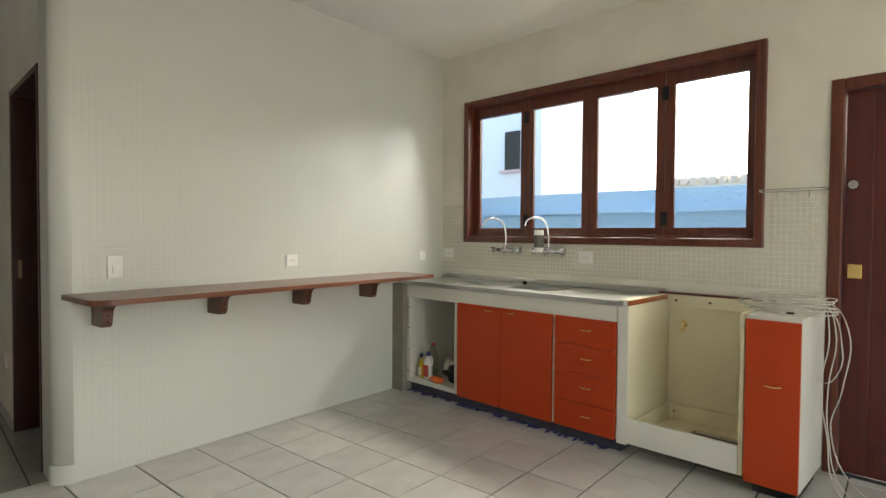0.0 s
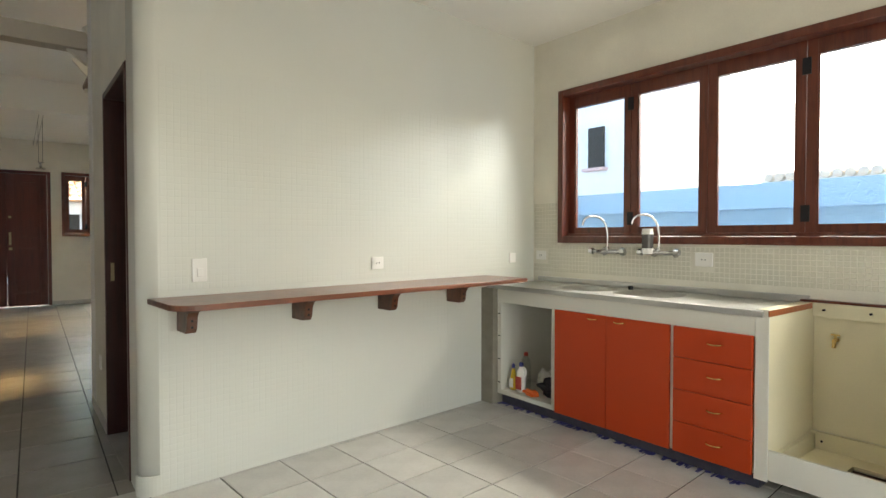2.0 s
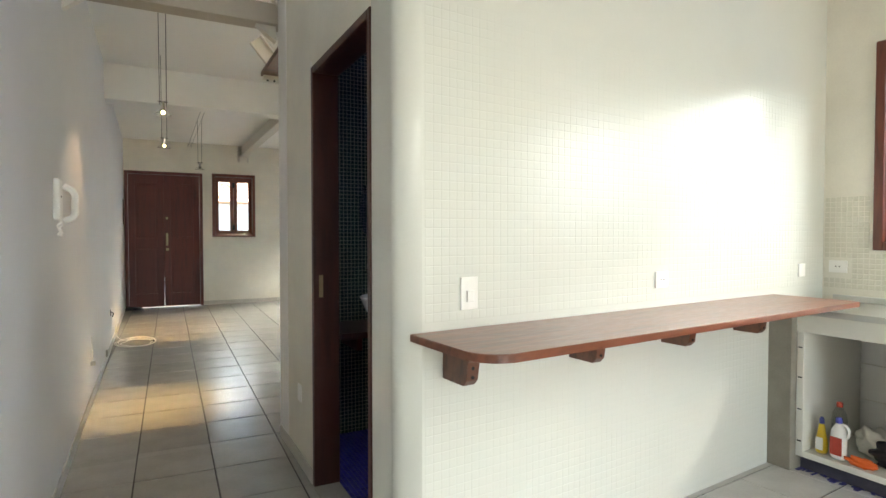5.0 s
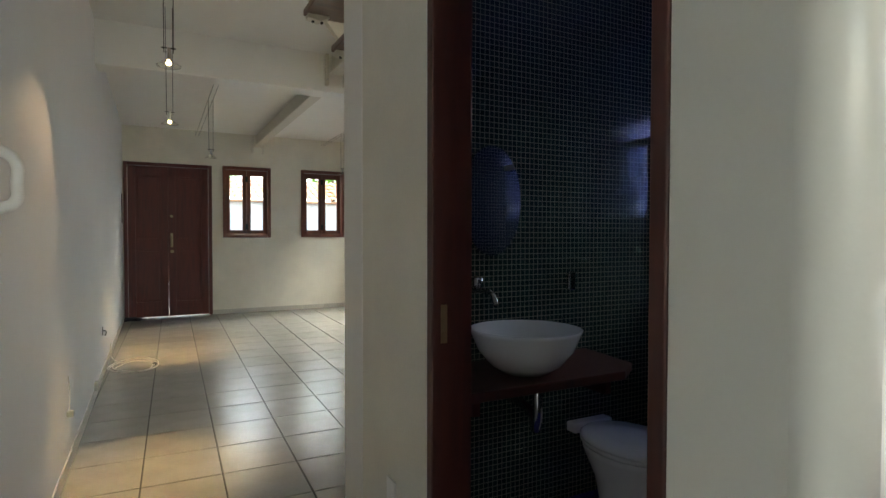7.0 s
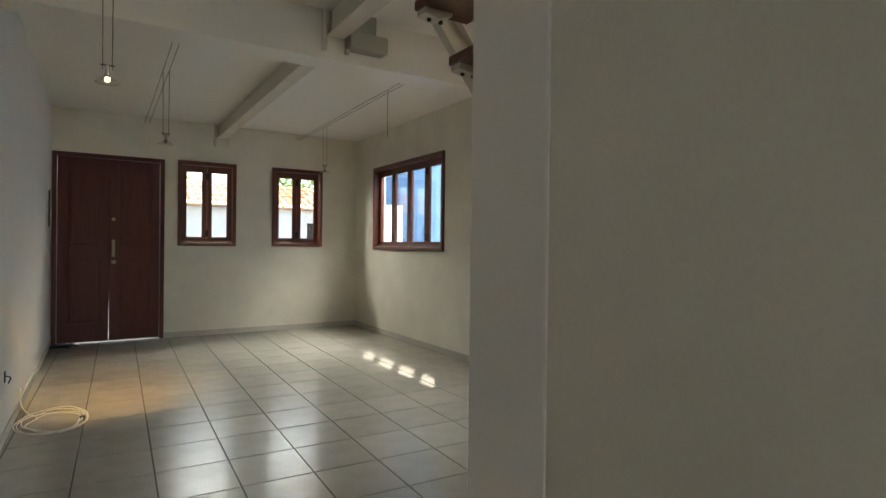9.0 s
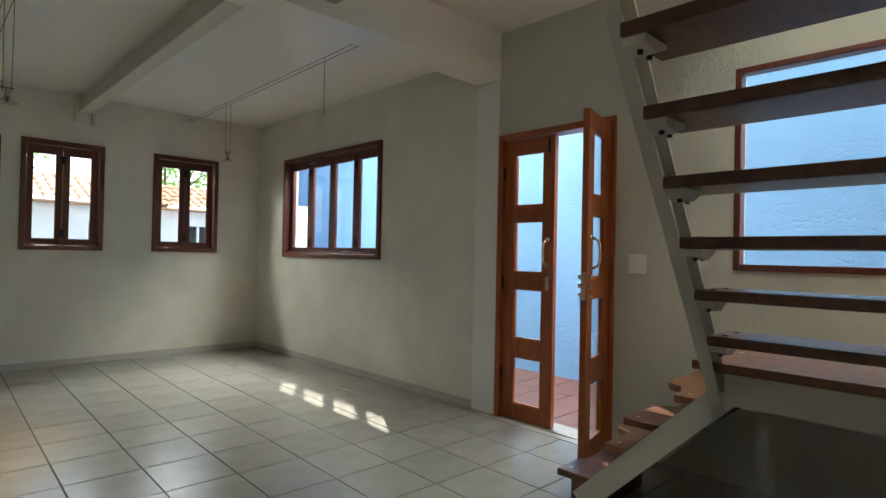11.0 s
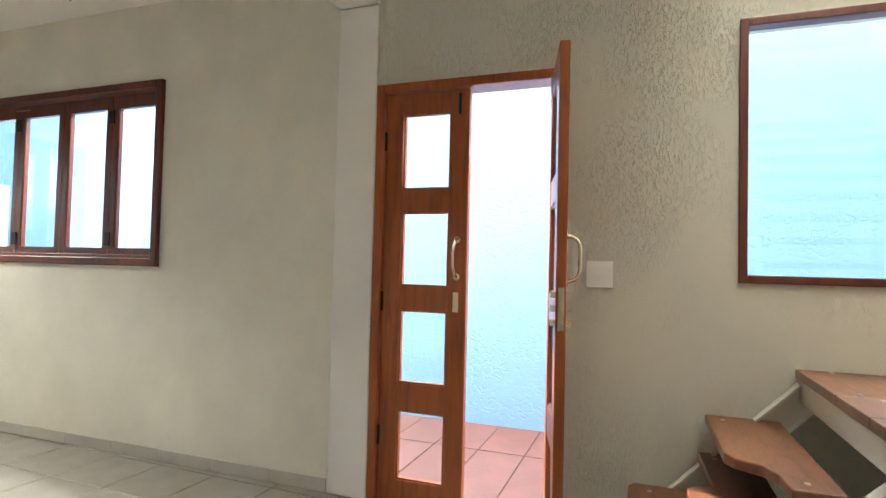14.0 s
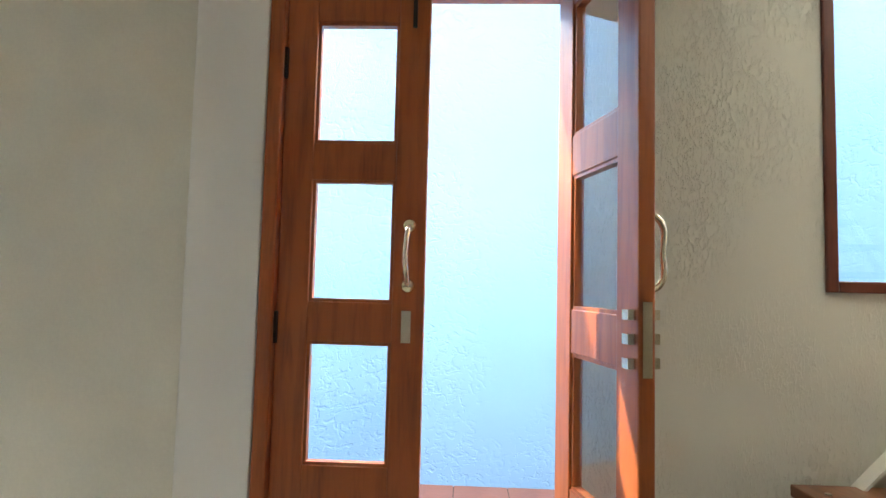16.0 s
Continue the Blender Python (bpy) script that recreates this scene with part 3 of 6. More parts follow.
def bath_frame():
    u0, u1, z0, z1 = BDOOR
    d = thing("door_frame_bath", "dark red wooden door frame of the bathroom", "door frame", pose(XH, (u0 + u1) / 2, 0), kind="structure")
    t = 0.035
    for nm, b in (("frame_jamb", (XH - 0.006, XH + 0.125, u0 + 0.001, u0 + t, 0, z1)), ("frame_jamb", (XH - 0.006, XH + 0.125, u1 - t, u1, 0, z1)), ("frame_head", (XH - 0.006, XH + 0.125, u0 + t, u1 - t, z1 - t, z1))):
        box_part(nm, b, WOOD_BATH, d, 0.004)
    part("strike_plate", boxes((XH + 0.022, XH + 0.042, u1 - t - 0.002, u1 - t + 0.001, 0.95, 1.06)), AGED, d, "small brass strike plate")

    # ragged plaster edge beside the frame
    rnd = random.Random(21)
    bm = bmesh.new()
    prev = None
    for k in range(60):
        z, w = 0.08 + k * 0.0345, rnd.uniform(0.004, 0.016)
        ring = [bm.verts.new((XH - v, u1 + 0.0005 + u, z)) for v, u in ((-0.001, 0), (0.005, 0), (0.0035, w * 0.7), (-0.001, w))]
        if prev:
            for i in range(4):
                bm.faces.new((prev[i], prev[(i + 1) % 4], ring[(i + 1) % 4], ring[i]))
        prev = ring
    part("plaster_edge", bm, PAINT_SMOOTH, d, "chipped whitish plaster edge", smooth=False)


bath_frame()



# ---- kitchen ----
XF = 3.346                               # front of the base units


def wall_shelf():
    s = thing("breakfast_shelf", "long dark polished wooden shelf on brackets along the white wall", "shelf", pose(2.2, YK, 0.9))
    bm = bmesh.new()
    z0, z1, x0, x1, ya, yb = 0.908, 0.934, 1.036, 3.335, YK - 0.002, 3.535
    pts = [(x0, ya), (x1, ya)]
    pts += [(x1, yb + 0.05), (x1 - 0.02, yb)]
    r = 0.10
    pts += [(x0 + r - r * math.sin(radians(a)), yb + r - r * math.cos(radians(a))) for a in range(0, 91, 15)]
    lo, hi = [bm.verts.new((x, y, z0)) for x, y in pts], [bm.verts.new((x, y, z1)) for x, y in pts]
    bm.faces.new(hi)
    bm.faces.new(lo[::-1])
    for i in range(len(pts)):
        j = (i + 1) % len(pts)
        bm.faces.new((lo[i], lo[j], hi[j], hi[i]))
    part("board", bm, WOOD_SHELF, s, bevel=0.004)
    for x in (1.188, 1.789, 2.374, 2.965):
        bm = bmesh.new()
        prof = [(YK - 0.002, 0.908), (YK - 0.21, 0.908), (YK - 0.21, 0.885), (YK - 0.165, 0.872), (YK - 0.148, 0.85), (YK - 0.143, 0.79), (YK - 0.125, 0.770), (YK - 0.002, 0.770)]
        a, b = [bm.verts.new((x - 0.024, y, z)) for y, z in prof], [bm.verts.new((x + 0.024, y, z)) for y, z in prof]
        bm.faces.new(a)
        bm.faces.new(b[::-1])
        for i in range(len(prof)):
            j = (i + 1) % len(prof)
            bm.faces.new((a[i], b[i], b[j], a[j]))
        br = part("bracket", bm, WOOD_DARK, s, bevel=0.003)
        for zz in (0.80, 0.83):
            bm = bmesh.new()
            cyl(bm, (x, YK - 0.138, zz), (x, YK - 0.148, zz), 0.006, n=8)
            part("screw", bm, BLACK_IRON, br)
    s.matrix_world = SHELF_WALL @ s.matrix_world


wall_shelf()


def pull(x, y, z, parent, w=0.11, mat=None):
    bm = tube([(x, y - w / 2, z), (x - 0.022, y - w / 2 + 0.012, z), (x - 0.024, y, z - 0.003), (x - 0.022, y + w / 2 - 0.012, z), (x, y + w / 2, z)], 0.004)
    return part("handle", bm, mat or BRASS, parent, "thin bent metal handle")


ZC = 0.845                               # underside of the worktop
# cement upstand beside the first unit
structure("cement_pier", boxes((XF - 0.045, XF + 0.055, 3.814, shelf_y(XF) + 0.012, 0, ZC)), CONCRETE, "bare cement pier against the tiled wall", "pier", 0.004)
# the plinth is a mottled blue-black, darker than the cement pier
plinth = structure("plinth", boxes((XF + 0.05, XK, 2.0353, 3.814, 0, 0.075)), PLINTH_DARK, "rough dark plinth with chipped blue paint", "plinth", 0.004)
bm = bmesh.new()
random.seed(4)
for i in range(150):
    y = random.uniform(2.08, 3.80)
    w, h, d = random.uniform(0.004, 0.022), random.uniform(0.002, 0.006), random.random() ** 2 * 0.05
    bm_box(bm, XF + 0.045 - d, XF + 0.052, y, y + w, -0.002, h)
tagged(new("blue_paint_flakes", to_mesh("blue_paint_flakes", bm, BLUE_PAINT)), "ragged strip of dark blue flaked paint along the plinth", "paint", kind="stuff")

rail_obj = structure("fascia_rail", boxes((XF, XF + 0.02, 2.0401, 3.814, 0.745, ZC)), WHITE_LAM, "white fascia above the base units", "fascia", 0.002)


def open_unit():
    c = thing("open_base_unit", "white open base unit with a tiled back, door missing", "cabinet", pose(3.63, 3.5419, 0.08))
    for nm, d in (("side_panel", (XF, XK - 0.005, 3.7752, 3.8111, 0.08, 0.744)), ("side_panel", (XF, XK - 0.005, 3.2814, 3.3008, 0.08, 0.744)),
                  ("bottom_panel", (XF, XK - 0.005, 3.3018, 3.7742, 0.08, 0.112))):
        box_part(nm, d, WHITE_LAM, c, 0.002)
    for i in range(4):
        for j in range(3):
            part("tile", boxes((XK - 0.012, XK - 0.003, 3.3037 + i * 0.155, 3.3037 + i * 0.155 + 0.151, 0.115 + j * 0.205, 0.115 + j * 0.205 + 0.201)) if i < 3 else
                 boxes((XK - 0.012, XK - 0.003, 3.7557, 3.7732, 0.115 + j * 0.205, 0.316 + j * 0.205)), PLASTIC_W, c, bevel=0.002)
    bm = bmesh.new()
    cyl(bm, (XK - 0.05, 3.4738, 0.115), (XK - 0.05, 3.4738, 0.742), 0.012)
    part("pipe", bm, BLACK_IRON, c, "thin dark waste pipe")
    for z in (0.16, 0.33, 0.50, 0.66):
        part("hinge_screw", boxes((XF - 0.003, XF + 0.001, 3.7829, 3.8024, z, z + 0.006)), BLACK_IRON, c)


open_unit()


def door_unit():
    c = thing("sink_unit", "base unit with two flat orange doors under the sink", "cabinet", pose(3.63, 2.8615, 0.08))
    part("body", boxes((XF + 0.001, XK - 0.005, 3.2619, 3.2794, 0.08, 0.744), (XF + 0.001, XK - 0.005, 2.4532, 2.4649, 0.08, 0.744), (XF + 0.02, XK - 0.005, 2.4649, 3.2619, 0.08, 0.10),
                       (XK - 0.02, XK - 0.008, 2.4649, 3.2619, 0.10, 0.744)), WHITE_LAM, c)
    for a, b, h in ((2.8693, 3.261, 2.9587), (2.4668, 2.8654, 2.774)):
        d = box_part("door", (XF - 0.016, XF + 0.002, a, b, 0.078, 0.748), ORANGE, c, 0.002, "flat orange door")
        pull(XF - 0.016, h, 0.722, d, 0.07)


door_unit()


def drawer_unit():
    c = thing("drawer_unit", "base unit with four flat orange drawers", "cabinet", pose(3.63, 2.2394, 0.08))
    part("body", boxes((XF + 0.001, XK - 0.005, 2.4367, 2.4523, 0.08, 0.744), (XF + 0.02, XK - 0.005, 2.0431, 2.4367, 0.08, 0.10), (XK - 0.02, XK - 0.008, 2.0431, 2.4367, 0.10, 0.744)), WHITE_LAM, c)
    for z0, z1 in ((0.586, 0.748), (0.415, 0.583), (0.244, 0.412), (0.080, 0.241)):
        d = box_part("drawer", (XF - 0.016, XF + 0.004, 2.045, 2.4438, z0, z1), ORANGE, c, 0.002, "flat orange drawer front")
        pull(XF - 0.016, 2.22, (z0 + z1) / 2 + 0.015, d, 0.08)


drawer_unit()


def niche_unit():
    c = thing("appliance_niche", "open cream-lined niche for an appliance, worn white chipboard frame", "cabinet", pose(3.63, 1.7048, 0.03))
    z0, z1 = 0.075, 0.875
    for nm, d, m in (("side_panel", (XF, XK - 0.004, 1.9789, 2.0353, z0, z1), CREAM_LAM), ("side_panel", (XF + 0.004, XK - 0.004, 1.3879, 1.4074, z0, z1 - 0.01), CREAM_LAM),
                     ("bottom_rail", (XF + 0.001, XF + 0.022, 1.4093, 1.977, z0, 0.215), WHITE_LAM), ("front_stile", (XF - 0.002, XF + 0.006, 1.977, 2.0382, z0 - 0.01, z1 + 0.002), WHITE_LAM),
                     ("back_panel", (XK - 0.020, XK - 0.006, 1.4093, 1.977, 0.20, 0.80), CREAM_LAM),
                     ("back_rail", (XK - 0.040, XK - 0.006, 1.4093, 1.977, 0.802, z1), CREAM_LAM), ("low_back_rail", (XK - 0.050, XK - 0.022, 1.4093, 1.977, 0.10, 0.198), CREAM_LAM),
                     ("low_side_rail", (XF + 0.03, XK - 0.052, 1.9527, 1.975, 0.10, 0.19), CREAM_LAM), ("low_side_rail", (XF + 0.03, XK - 0.052, 1.4113, 1.4326, 0.10, 0.19), CREAM_LAM),
                     ("top_edge_trim", (XK - 0.045, XK - 0.004, 1.3879, 2.0353, z1 + 0.001, z1 + 0.013), WOOD_RED)):
        box_part(nm, d, m, c, 0.0015)
    # floor of the niche with an opening
    a, b = (XF + 0.024, XK - 0.052), (1.4346, 1.9507)
    part("floor_panel", boxes((a[0], a[0] + 0.07, b[0], b[1], 0.095, 0.112), (a[1] - 0.12, a[1], b[0], b[1], 0.095, 0.112),
                              (a[0] + 0.07, a[1] - 0.12, b[0], b[0] + 0.05, 0.095, 0.112), (a[0] + 0.07, a[1] - 0.12, b[1] - 0.20, b[1], 0.095, 0.112)), CREAM_LAM, c)
    part("dark_floor", boxes((a[0] + 0.07, a[1] - 0.12, b[0] + 0.05, b[1] - 0.20, 0.076, 0.090)), WOOD_DARK, c, "bare brown board in the opening")
    part("edge_band", boxes((XF - 0.006, XK - 0.05, 1.975, 1.9789, z1 - 0.03, z1 - 0.002)), WOOD_GD, c, "exposed chipboard edge")
    for y, z in ((1.9235, 0.84), (1.9235, 0.155), (1.4812, 0.155), (1.7242, 0.84)):
        bm = bmesh.new()
        cyl(bm, (XK - 0.04 if z > 0.5 else XK - 0.05, y, z), (XK - 0.056, y, z), 0.006, n=8)
        part("screw_hole", bm, BLACK_IRON, c)
    t = thing("wall_tap", "small brass hose tap on the niche back", "tap", pose(XK - 0.02, 1.87, 0.68))
    bm = bmesh.new()
    cyl(bm, (XK - 0.021, 1.87, 0.69), (XK - 0.07, 1.87, 0.69), 0.010)
    cyl(bm, (XK - 0.065, 1.87, 0.69), (XK - 0.075, 1.87, 0.655), 0.009)
    part("spout", bm, BRASS, t)
    bm = bmesh.new()
    bm_box(bm, XK - 0.056, XK - 0.046, 1.8506, 1.8895, 0.715, 0.722)
    cyl(bm, (XK - 0.051, 1.87, 0.69), (XK - 0.051, 1.87, 0.716), 0.006)
    part("lever", bm, BRASS, t)


niche_unit()


def narrow_unit():
    c = thing("narrow_cabinet", "tall narrow white cabinet with an orange front", "cabinet", pose(3.63, 1.2577, 0.06))
    box_part("body", (XF + 0.002, XK - 0.10, 1.1488, 1.3802, 0.06, 0.862), WHITE_LAM, c, 0.002)
    d = box_part("door", (XF - 0.016, XF + 0.001, 1.1508, 1.3782, 0.062, 0.845), ORANGE, c, 0.002, "flat orange front")
    pull(XF - 0.016, 1.2557, 0.545, d, 0.085)
    part("foot", boxes((XF + 0.05, XK - 0.15, 1.1702, 1.3549, 0.0, 0.06)), BLACK_IRON, c)


narrow_unit()


def worktop():
    w = thing("steel_worktop", "stainless steel double-sink worktop with a low upstand", "worktop", pose(3.63, 2.97, ZC))
    bm = bmesh.new()
    x0, x1, y0, y1, z = XF - 0.012, XK - 0.004, 2.0, 3.925, 0.868
    xb0, xb1 = XF + 0.10, XK - 0.10
    ys = [y0, 2.5504, 2.9976, 3.0267, 3.4738, y1]
    for i in range(5):
        a, b = ys[i], ys[i + 1]
        if i in (1, 3):
            bm_box(bm, x0, xb0, a, b, ZC, z)
            bm_box(bm, xb1, x1, a, b, ZC, z)
        else:
            bm_box(bm, x0, x1, a, b, ZC, z)
    bmesh.ops.remove_doubles(bm, verts=bm.verts, dist=1e-5)
    top = part("top_sheet", bm, STEEL, w)
    part("upstand", boxes((XK - 0.022, XK - 0.004, y0, y1, z + 0.0005, z + 0.038)), STEEL, w, bevel=0.004)
    part("front_lip", boxes((x0 - 0.006, x0 - 0.0005, y0, 3.814, ZC - 0.004, z + 0.004)), STEEL, w, bevel=0.002)
    for a, b in ((2.5504, 2.9976), (3.0267, 3.4738)):
        bm = bmesh.new()
        n, cx, cy, rx, ry = 32, (xb0 + xb1) / 2, (a + b) / 2, (xb1 - xb0) / 2, (b - a) / 2
        rings = []
        for k, (f, dz, sq) in enumerate(((1.0, 0.0, 0.0), (0.97, 0.003, 0.55), (0.90, 0.0, 0.6), (0.84, -0.10, 0.6), (0.66, -0.15, 0.7))):
            ring = []
            for i in range(n):
                an = 2 * math.pi * i / n
                c, s = math.cos(an), math.sin(an)
                e = max(abs(c), abs(s))
                q = (1 - sq) / e + sq if k else 1 / e
                ring.append(bm.verts.new((cx + rx * f * c * q, cy + ry * f * s * q, z + dz)))
            rings.append(ring)
        for r0, r1 in zip(rings, rings[1:]):
            for i in range(n):
                bm.faces.new((r0[i], r0[(i + 1) % n], r1[(i + 1) % n], r1[i]))
        bm.faces.new(rings[-1])
        bowl = part("sink_bowl", bm, STEEL, w, "pressed steel sink bowl", smooth=True)
        bm = bmesh.new()
        cyl(bm, (cx, cy, z - 0.1495), (cx, cy, z - 0.147), 0.04, n=20)
        part("drain", bm, CHROME, bowl)
    bm = bmesh.new()
    cyl(bm, (XK - 0.12, 3.0121, z), (XK - 0.12, 3.0121, z + 0.025), 0.016, n=14)
    part("stopper", bm, BLACK_IRON, w, "dark rubber plug")


worktop()


def mixer(y, filt):
    t = thing("wall_mixer_tap", "chrome wall-mounted swan-neck mixer tap" + (" with a water filter" if filt else " above the sink"), "tap", pose(XK, y, 1.11), group="kitchen taps")
    for s in (-1, 1):
        bm = bmesh.new()
        cyl(bm, (XK - 0.002, y + s * 0.075, 1.115), (XK - 0.012, y + s * 0.075, 1.115), 0.030, 0.024, 18)
        cyl(bm, (XK - 0.012, y + s * 0.075, 1.115), (XK - 0.075, y + s * 0.075, 1.115), 0.013)
        part("wall_flange", bm, CHROME, t, smooth=True)
        bm = bmesh.new()
        cyl(bm, (XK - 0.075, y + s * 0.06, 1.115), (XK - 0.080, y + s * 0.115, 1.118), 0.013)
        cyl(bm, (XK - 0.080, y + s * 0.115, 1.118), (XK - 0.082, y + s * 0.145, 1.12), 0.024, 0.020, 6)
        part("tap_handle", bm, CHROME, t)
    bm = bmesh.new()
    cyl(bm, (XK - 0.075, y - 0.08, 1.115), (XK - 0.075, y + 0.08, 1.115), 0.015)
    cyl(bm, (XK - 0.075, y, 1.115), (XK - 0.075, y, 1.15), 0.014)
    part("body", bm, CHROME, t, smooth=True)
    bm = tube([(XK - 0.075, y, 1.14), (XK - 0.075, y, 1.25), (XK - 0.10, y + 0.02, 1.335), (XK - 0.16, y + 0.06, 1.362), (XK - 0.21, y + 0.09, 1.34), (XK - 0.222, y + 0.10, 1.30)], 0.0075)
    part("spout", bm, CHROME, t, smooth=True)
    if filt:
        yy = y + 0.045
        bm = bmesh.new()
        cyl(bm, (XK - 0.13, yy, 1.145), (XK - 0.13, yy, 1.235), 0.036, n=20)
        part("filter_cartridge", bm, material("dark_filter", (0.10, 0.095, 0.09), 0.25, var=0.2), t, "smoked plastic filter body", smooth=False)
        bm = bmesh.new()
        cyl(bm, (XK - 0.13, yy, 1.235), (XK - 0.13, yy, 1.272), 0.037, 0.033, 20)
        part("filter_cap", bm, PLASTIC_W, t, "white plastic filter cap")
        bm = bmesh.new()
        cyl(bm, (XK - 0.13, yy, 1.110), (XK - 0.13, yy, 1.145), 0.028, 0.036, 20)
        part("filter_cap", bm, PLASTIC_W, t, "white plastic filter cap")


mixer(3.23, False)
mixer(2.84, True)


def plate(name, side, u, z, w, h, label, kind="socket"):
    """A wall plate; side K: east kitchen wall, S: shelf wall, E: east living wall, P: passage wall."""
    def dims(a0, a1, v0, v1, b0, b1):
        if side == "S":
            return (u + a0, u + a1, YK - v1, YK - v0, z + b0, z + b1)
        if side == "P":
            return (XH - v1, XH - v0, u + a0, u + a1, z + b0, z + b1)
        x = XK if side == "K" else XE
        return (x - v1, x - v0, u + a0, u + a1, z + b0, z + b1)
    d0 = dims(0, 0, 0, 0, 0, 0)
    p = thing(name, label, "switch" if "switch" in name else "socket", pose(d0[0], d0[2], d0[4]))
    box_part("plate", dims(-w / 2, w / 2, 0.001, 0.010, -h / 2, h / 2), PLASTIC_W, p, 0.003)
    if kind == "socket":
        for s in (-1, 1):
            box_part("socket_hole", dims(s * 0.010 - 0.003, s * 0.010 + 0.003, 0.0095, 0.0115, -0.003, 0.003), BLACK_IRON, p)
    elif kind == "switch":
        box_part("rocker", dims(-0.014, 0.014, 0.010, 0.017, -0.030, 0.010), PLASTIC_W, p, 0.002)
    elif kind == "double":
        for s in (-0.02, 0.02):
            box_part("rocker", dims(s - 0.014, s + 0.014, 0.010, 0.016, -0.005, 0.03), PLASTIC_W, p, 0.002)
    if side == "S":
        p.matrix_world = SHELF_WALL @ p.matrix_world


plate("wall_switch", "S", 1.272, 1.056, 0.072, 0.115, "white plastic rocker switch above the shelf", "switch")
plate("wall_socket", "S", 2.347, 1.057, 0.088, 0.075, "white plastic socket above the shelf")
plate("wall_socket", "S", 3.644, 1.055, 0.075, 0.075, "white plastic blank plate near the corner", "blank")
plate("wall_socket", "K", 3.905, 1.072, 0.10, 0.072, "white plastic socket over the worktop")
plate("wall_socket", "K", 2.578, 1.079, 0.11, 0.085, "white plastic socket under the window")
plate("wall_socket", "P", 5.10, 0.40, 0.07, 0.09, "white plastic plate low on the passage wall", "blank")
plate("wall_switch", "E", 7.565, 1.222, 0.118, 0.122, "square white double switch beside the patio door", "double")


def hook_rail():
    r = thing("hook_rail", "thin chrome rail with small hooks on the kitchen wall", "rail", pose(XK, 1.31, 1.49))
    bm = bmesh.new()
    for z in (1.482, 1.496):
        cyl(bm, (XK - 0.03, 1.165, z), (XK - 0.03, 1.475, z), 0.003, n=8)
    part("bar", bm, CHROME, r)
    for y in (1.475, 1.165):
        bm = bmesh.new()
        cyl(bm, (XK - 0.002, y, 1.489), (XK - 0.036, y, 1.489), 0.007, n=10)
        part("bracket", bm, CHROME, r)
    for y in (1.24, 1.315, 1.39):
        part("hook", tube([(XK - 0.03, y, 1.496), (XK - 0.036, y, 1.47), (XK - 0.036, y, 1.455), (XK - 0.047, y, 1.452)], 0.002), CHROME, r)


hook_rail()


def cable_bundle():
    b = thing("cable_bundle", "untidy bundle of white cable heaped on the narrow cabinet", "cable", pose(3.66, 1.30, 0.87))
    rnd = random.Random(11)
    for k in range(16):
        pts = []
        cx, cy, a0 = 3.56 + rnd.uniform(-0.04, 0.04), 1.26 + rnd.uniform(-0.03, 0.03), rnd.uniform(0, 6.28)
        rx, ry, z = rnd.uniform(0.08, 0.16), rnd.uniform(0.11, 0.21), 0.868 + 0.005 * k
        for i in range(9):
            a = a0 + i * 0.785
            x, y = cx + rx * math.cos(a), cy + ry * math.sin(a)
            zz = z + rnd.uniform(-0.004, 0.012) + 0.012 * max(0.0, abs(y - 1.3) - 0.2)
            pts.append((x, y, max(zz, 0.8675)))
        part("loop", tube(pts, 0.0028), CABLE_W, b)
    for k in range(4):
        y0 = 1.15 - 0.012 * k
        pts = [(3.60 + 0.03 * k, 1.22, 0.90), (3.60 + 0.04 * k, 1.13, 0.915), (3.56 + 0.03 * k, 1.085 - 0.02 * k, 0.80), (3.55 + 0.02 * k, 1.11 - 0.025 * k, 0.52), (3.54 + 0.03 * k, 1.08, 0.30), (3.52 + 0.03 * k, 1.03 - 0.02 * k, 0.06), (3.48 + 0.03 * k, 0.92 - 0.05 * k, 0.007)]
        if k == 2:
            pts = [(3.60, 1.22, 0.905), (3.58, 1.10, 0.90), (3.60, 1.04, 0.72), (3.60, 1.05, 0.60), (3.58, 1.10, 0.54), (3.57, 1.13, 0.56)]
        part("hanging_strand", tube(pts, 0.0028), CABLE_W, b)
    part("plug_body", boxes((3.50, 3.53, 1.22, 1.25, 0.863, 0.878)), BLACK_IRON, b, "small black connector", bevel=0.003)


cable_bundle()


def lathe(profile, x, y, z, n=18, sx=1.0, sy=1.0):
    bm = bmesh.new()
    rings = [[bm.verts.new((x + r * sx * math.cos(2 * math.pi * i / n), y + r * sy * math.sin(2 * math.pi * i / n), z + h)) for i in range(n)] for r, h in profile]
    for a, b in zip(rings, rings[1:]):
        for i in range(n):
            bm.faces.new((a[i], a[(i + 1) % n], b[(i + 1) % n], b[i]))
    bm.faces.new(rings[0][::-1])
    bm.faces.new(rings[-1])
    return bm


YELLOW = material("yellow_plastic", (0.72, 0.50, 0.03), 0.35, var=0.05)
CAP_BLUE = material("dark_blue_plastic", (0.03, 0.04, 0.22), 0.35, var=0.05)
LABEL_RED = material("red_label", (0.42, 0.05, 0.03), 0.5, var=0.25, scale=40)
CLEAR = glass("clear_plastic", (0.88, 0.90, 0.88), 0.05)
CLOTH_OR = material("orange_rubber", (0.75, 0.13, 0.02), 0.55, var=0.1)
CLOTH_DK = material("dark_cloth", (0.03, 0.028, 0.035), 0.9, var=0.4, scale=20, bump=0.004, bump_scale=60)
ZB = 0.1125
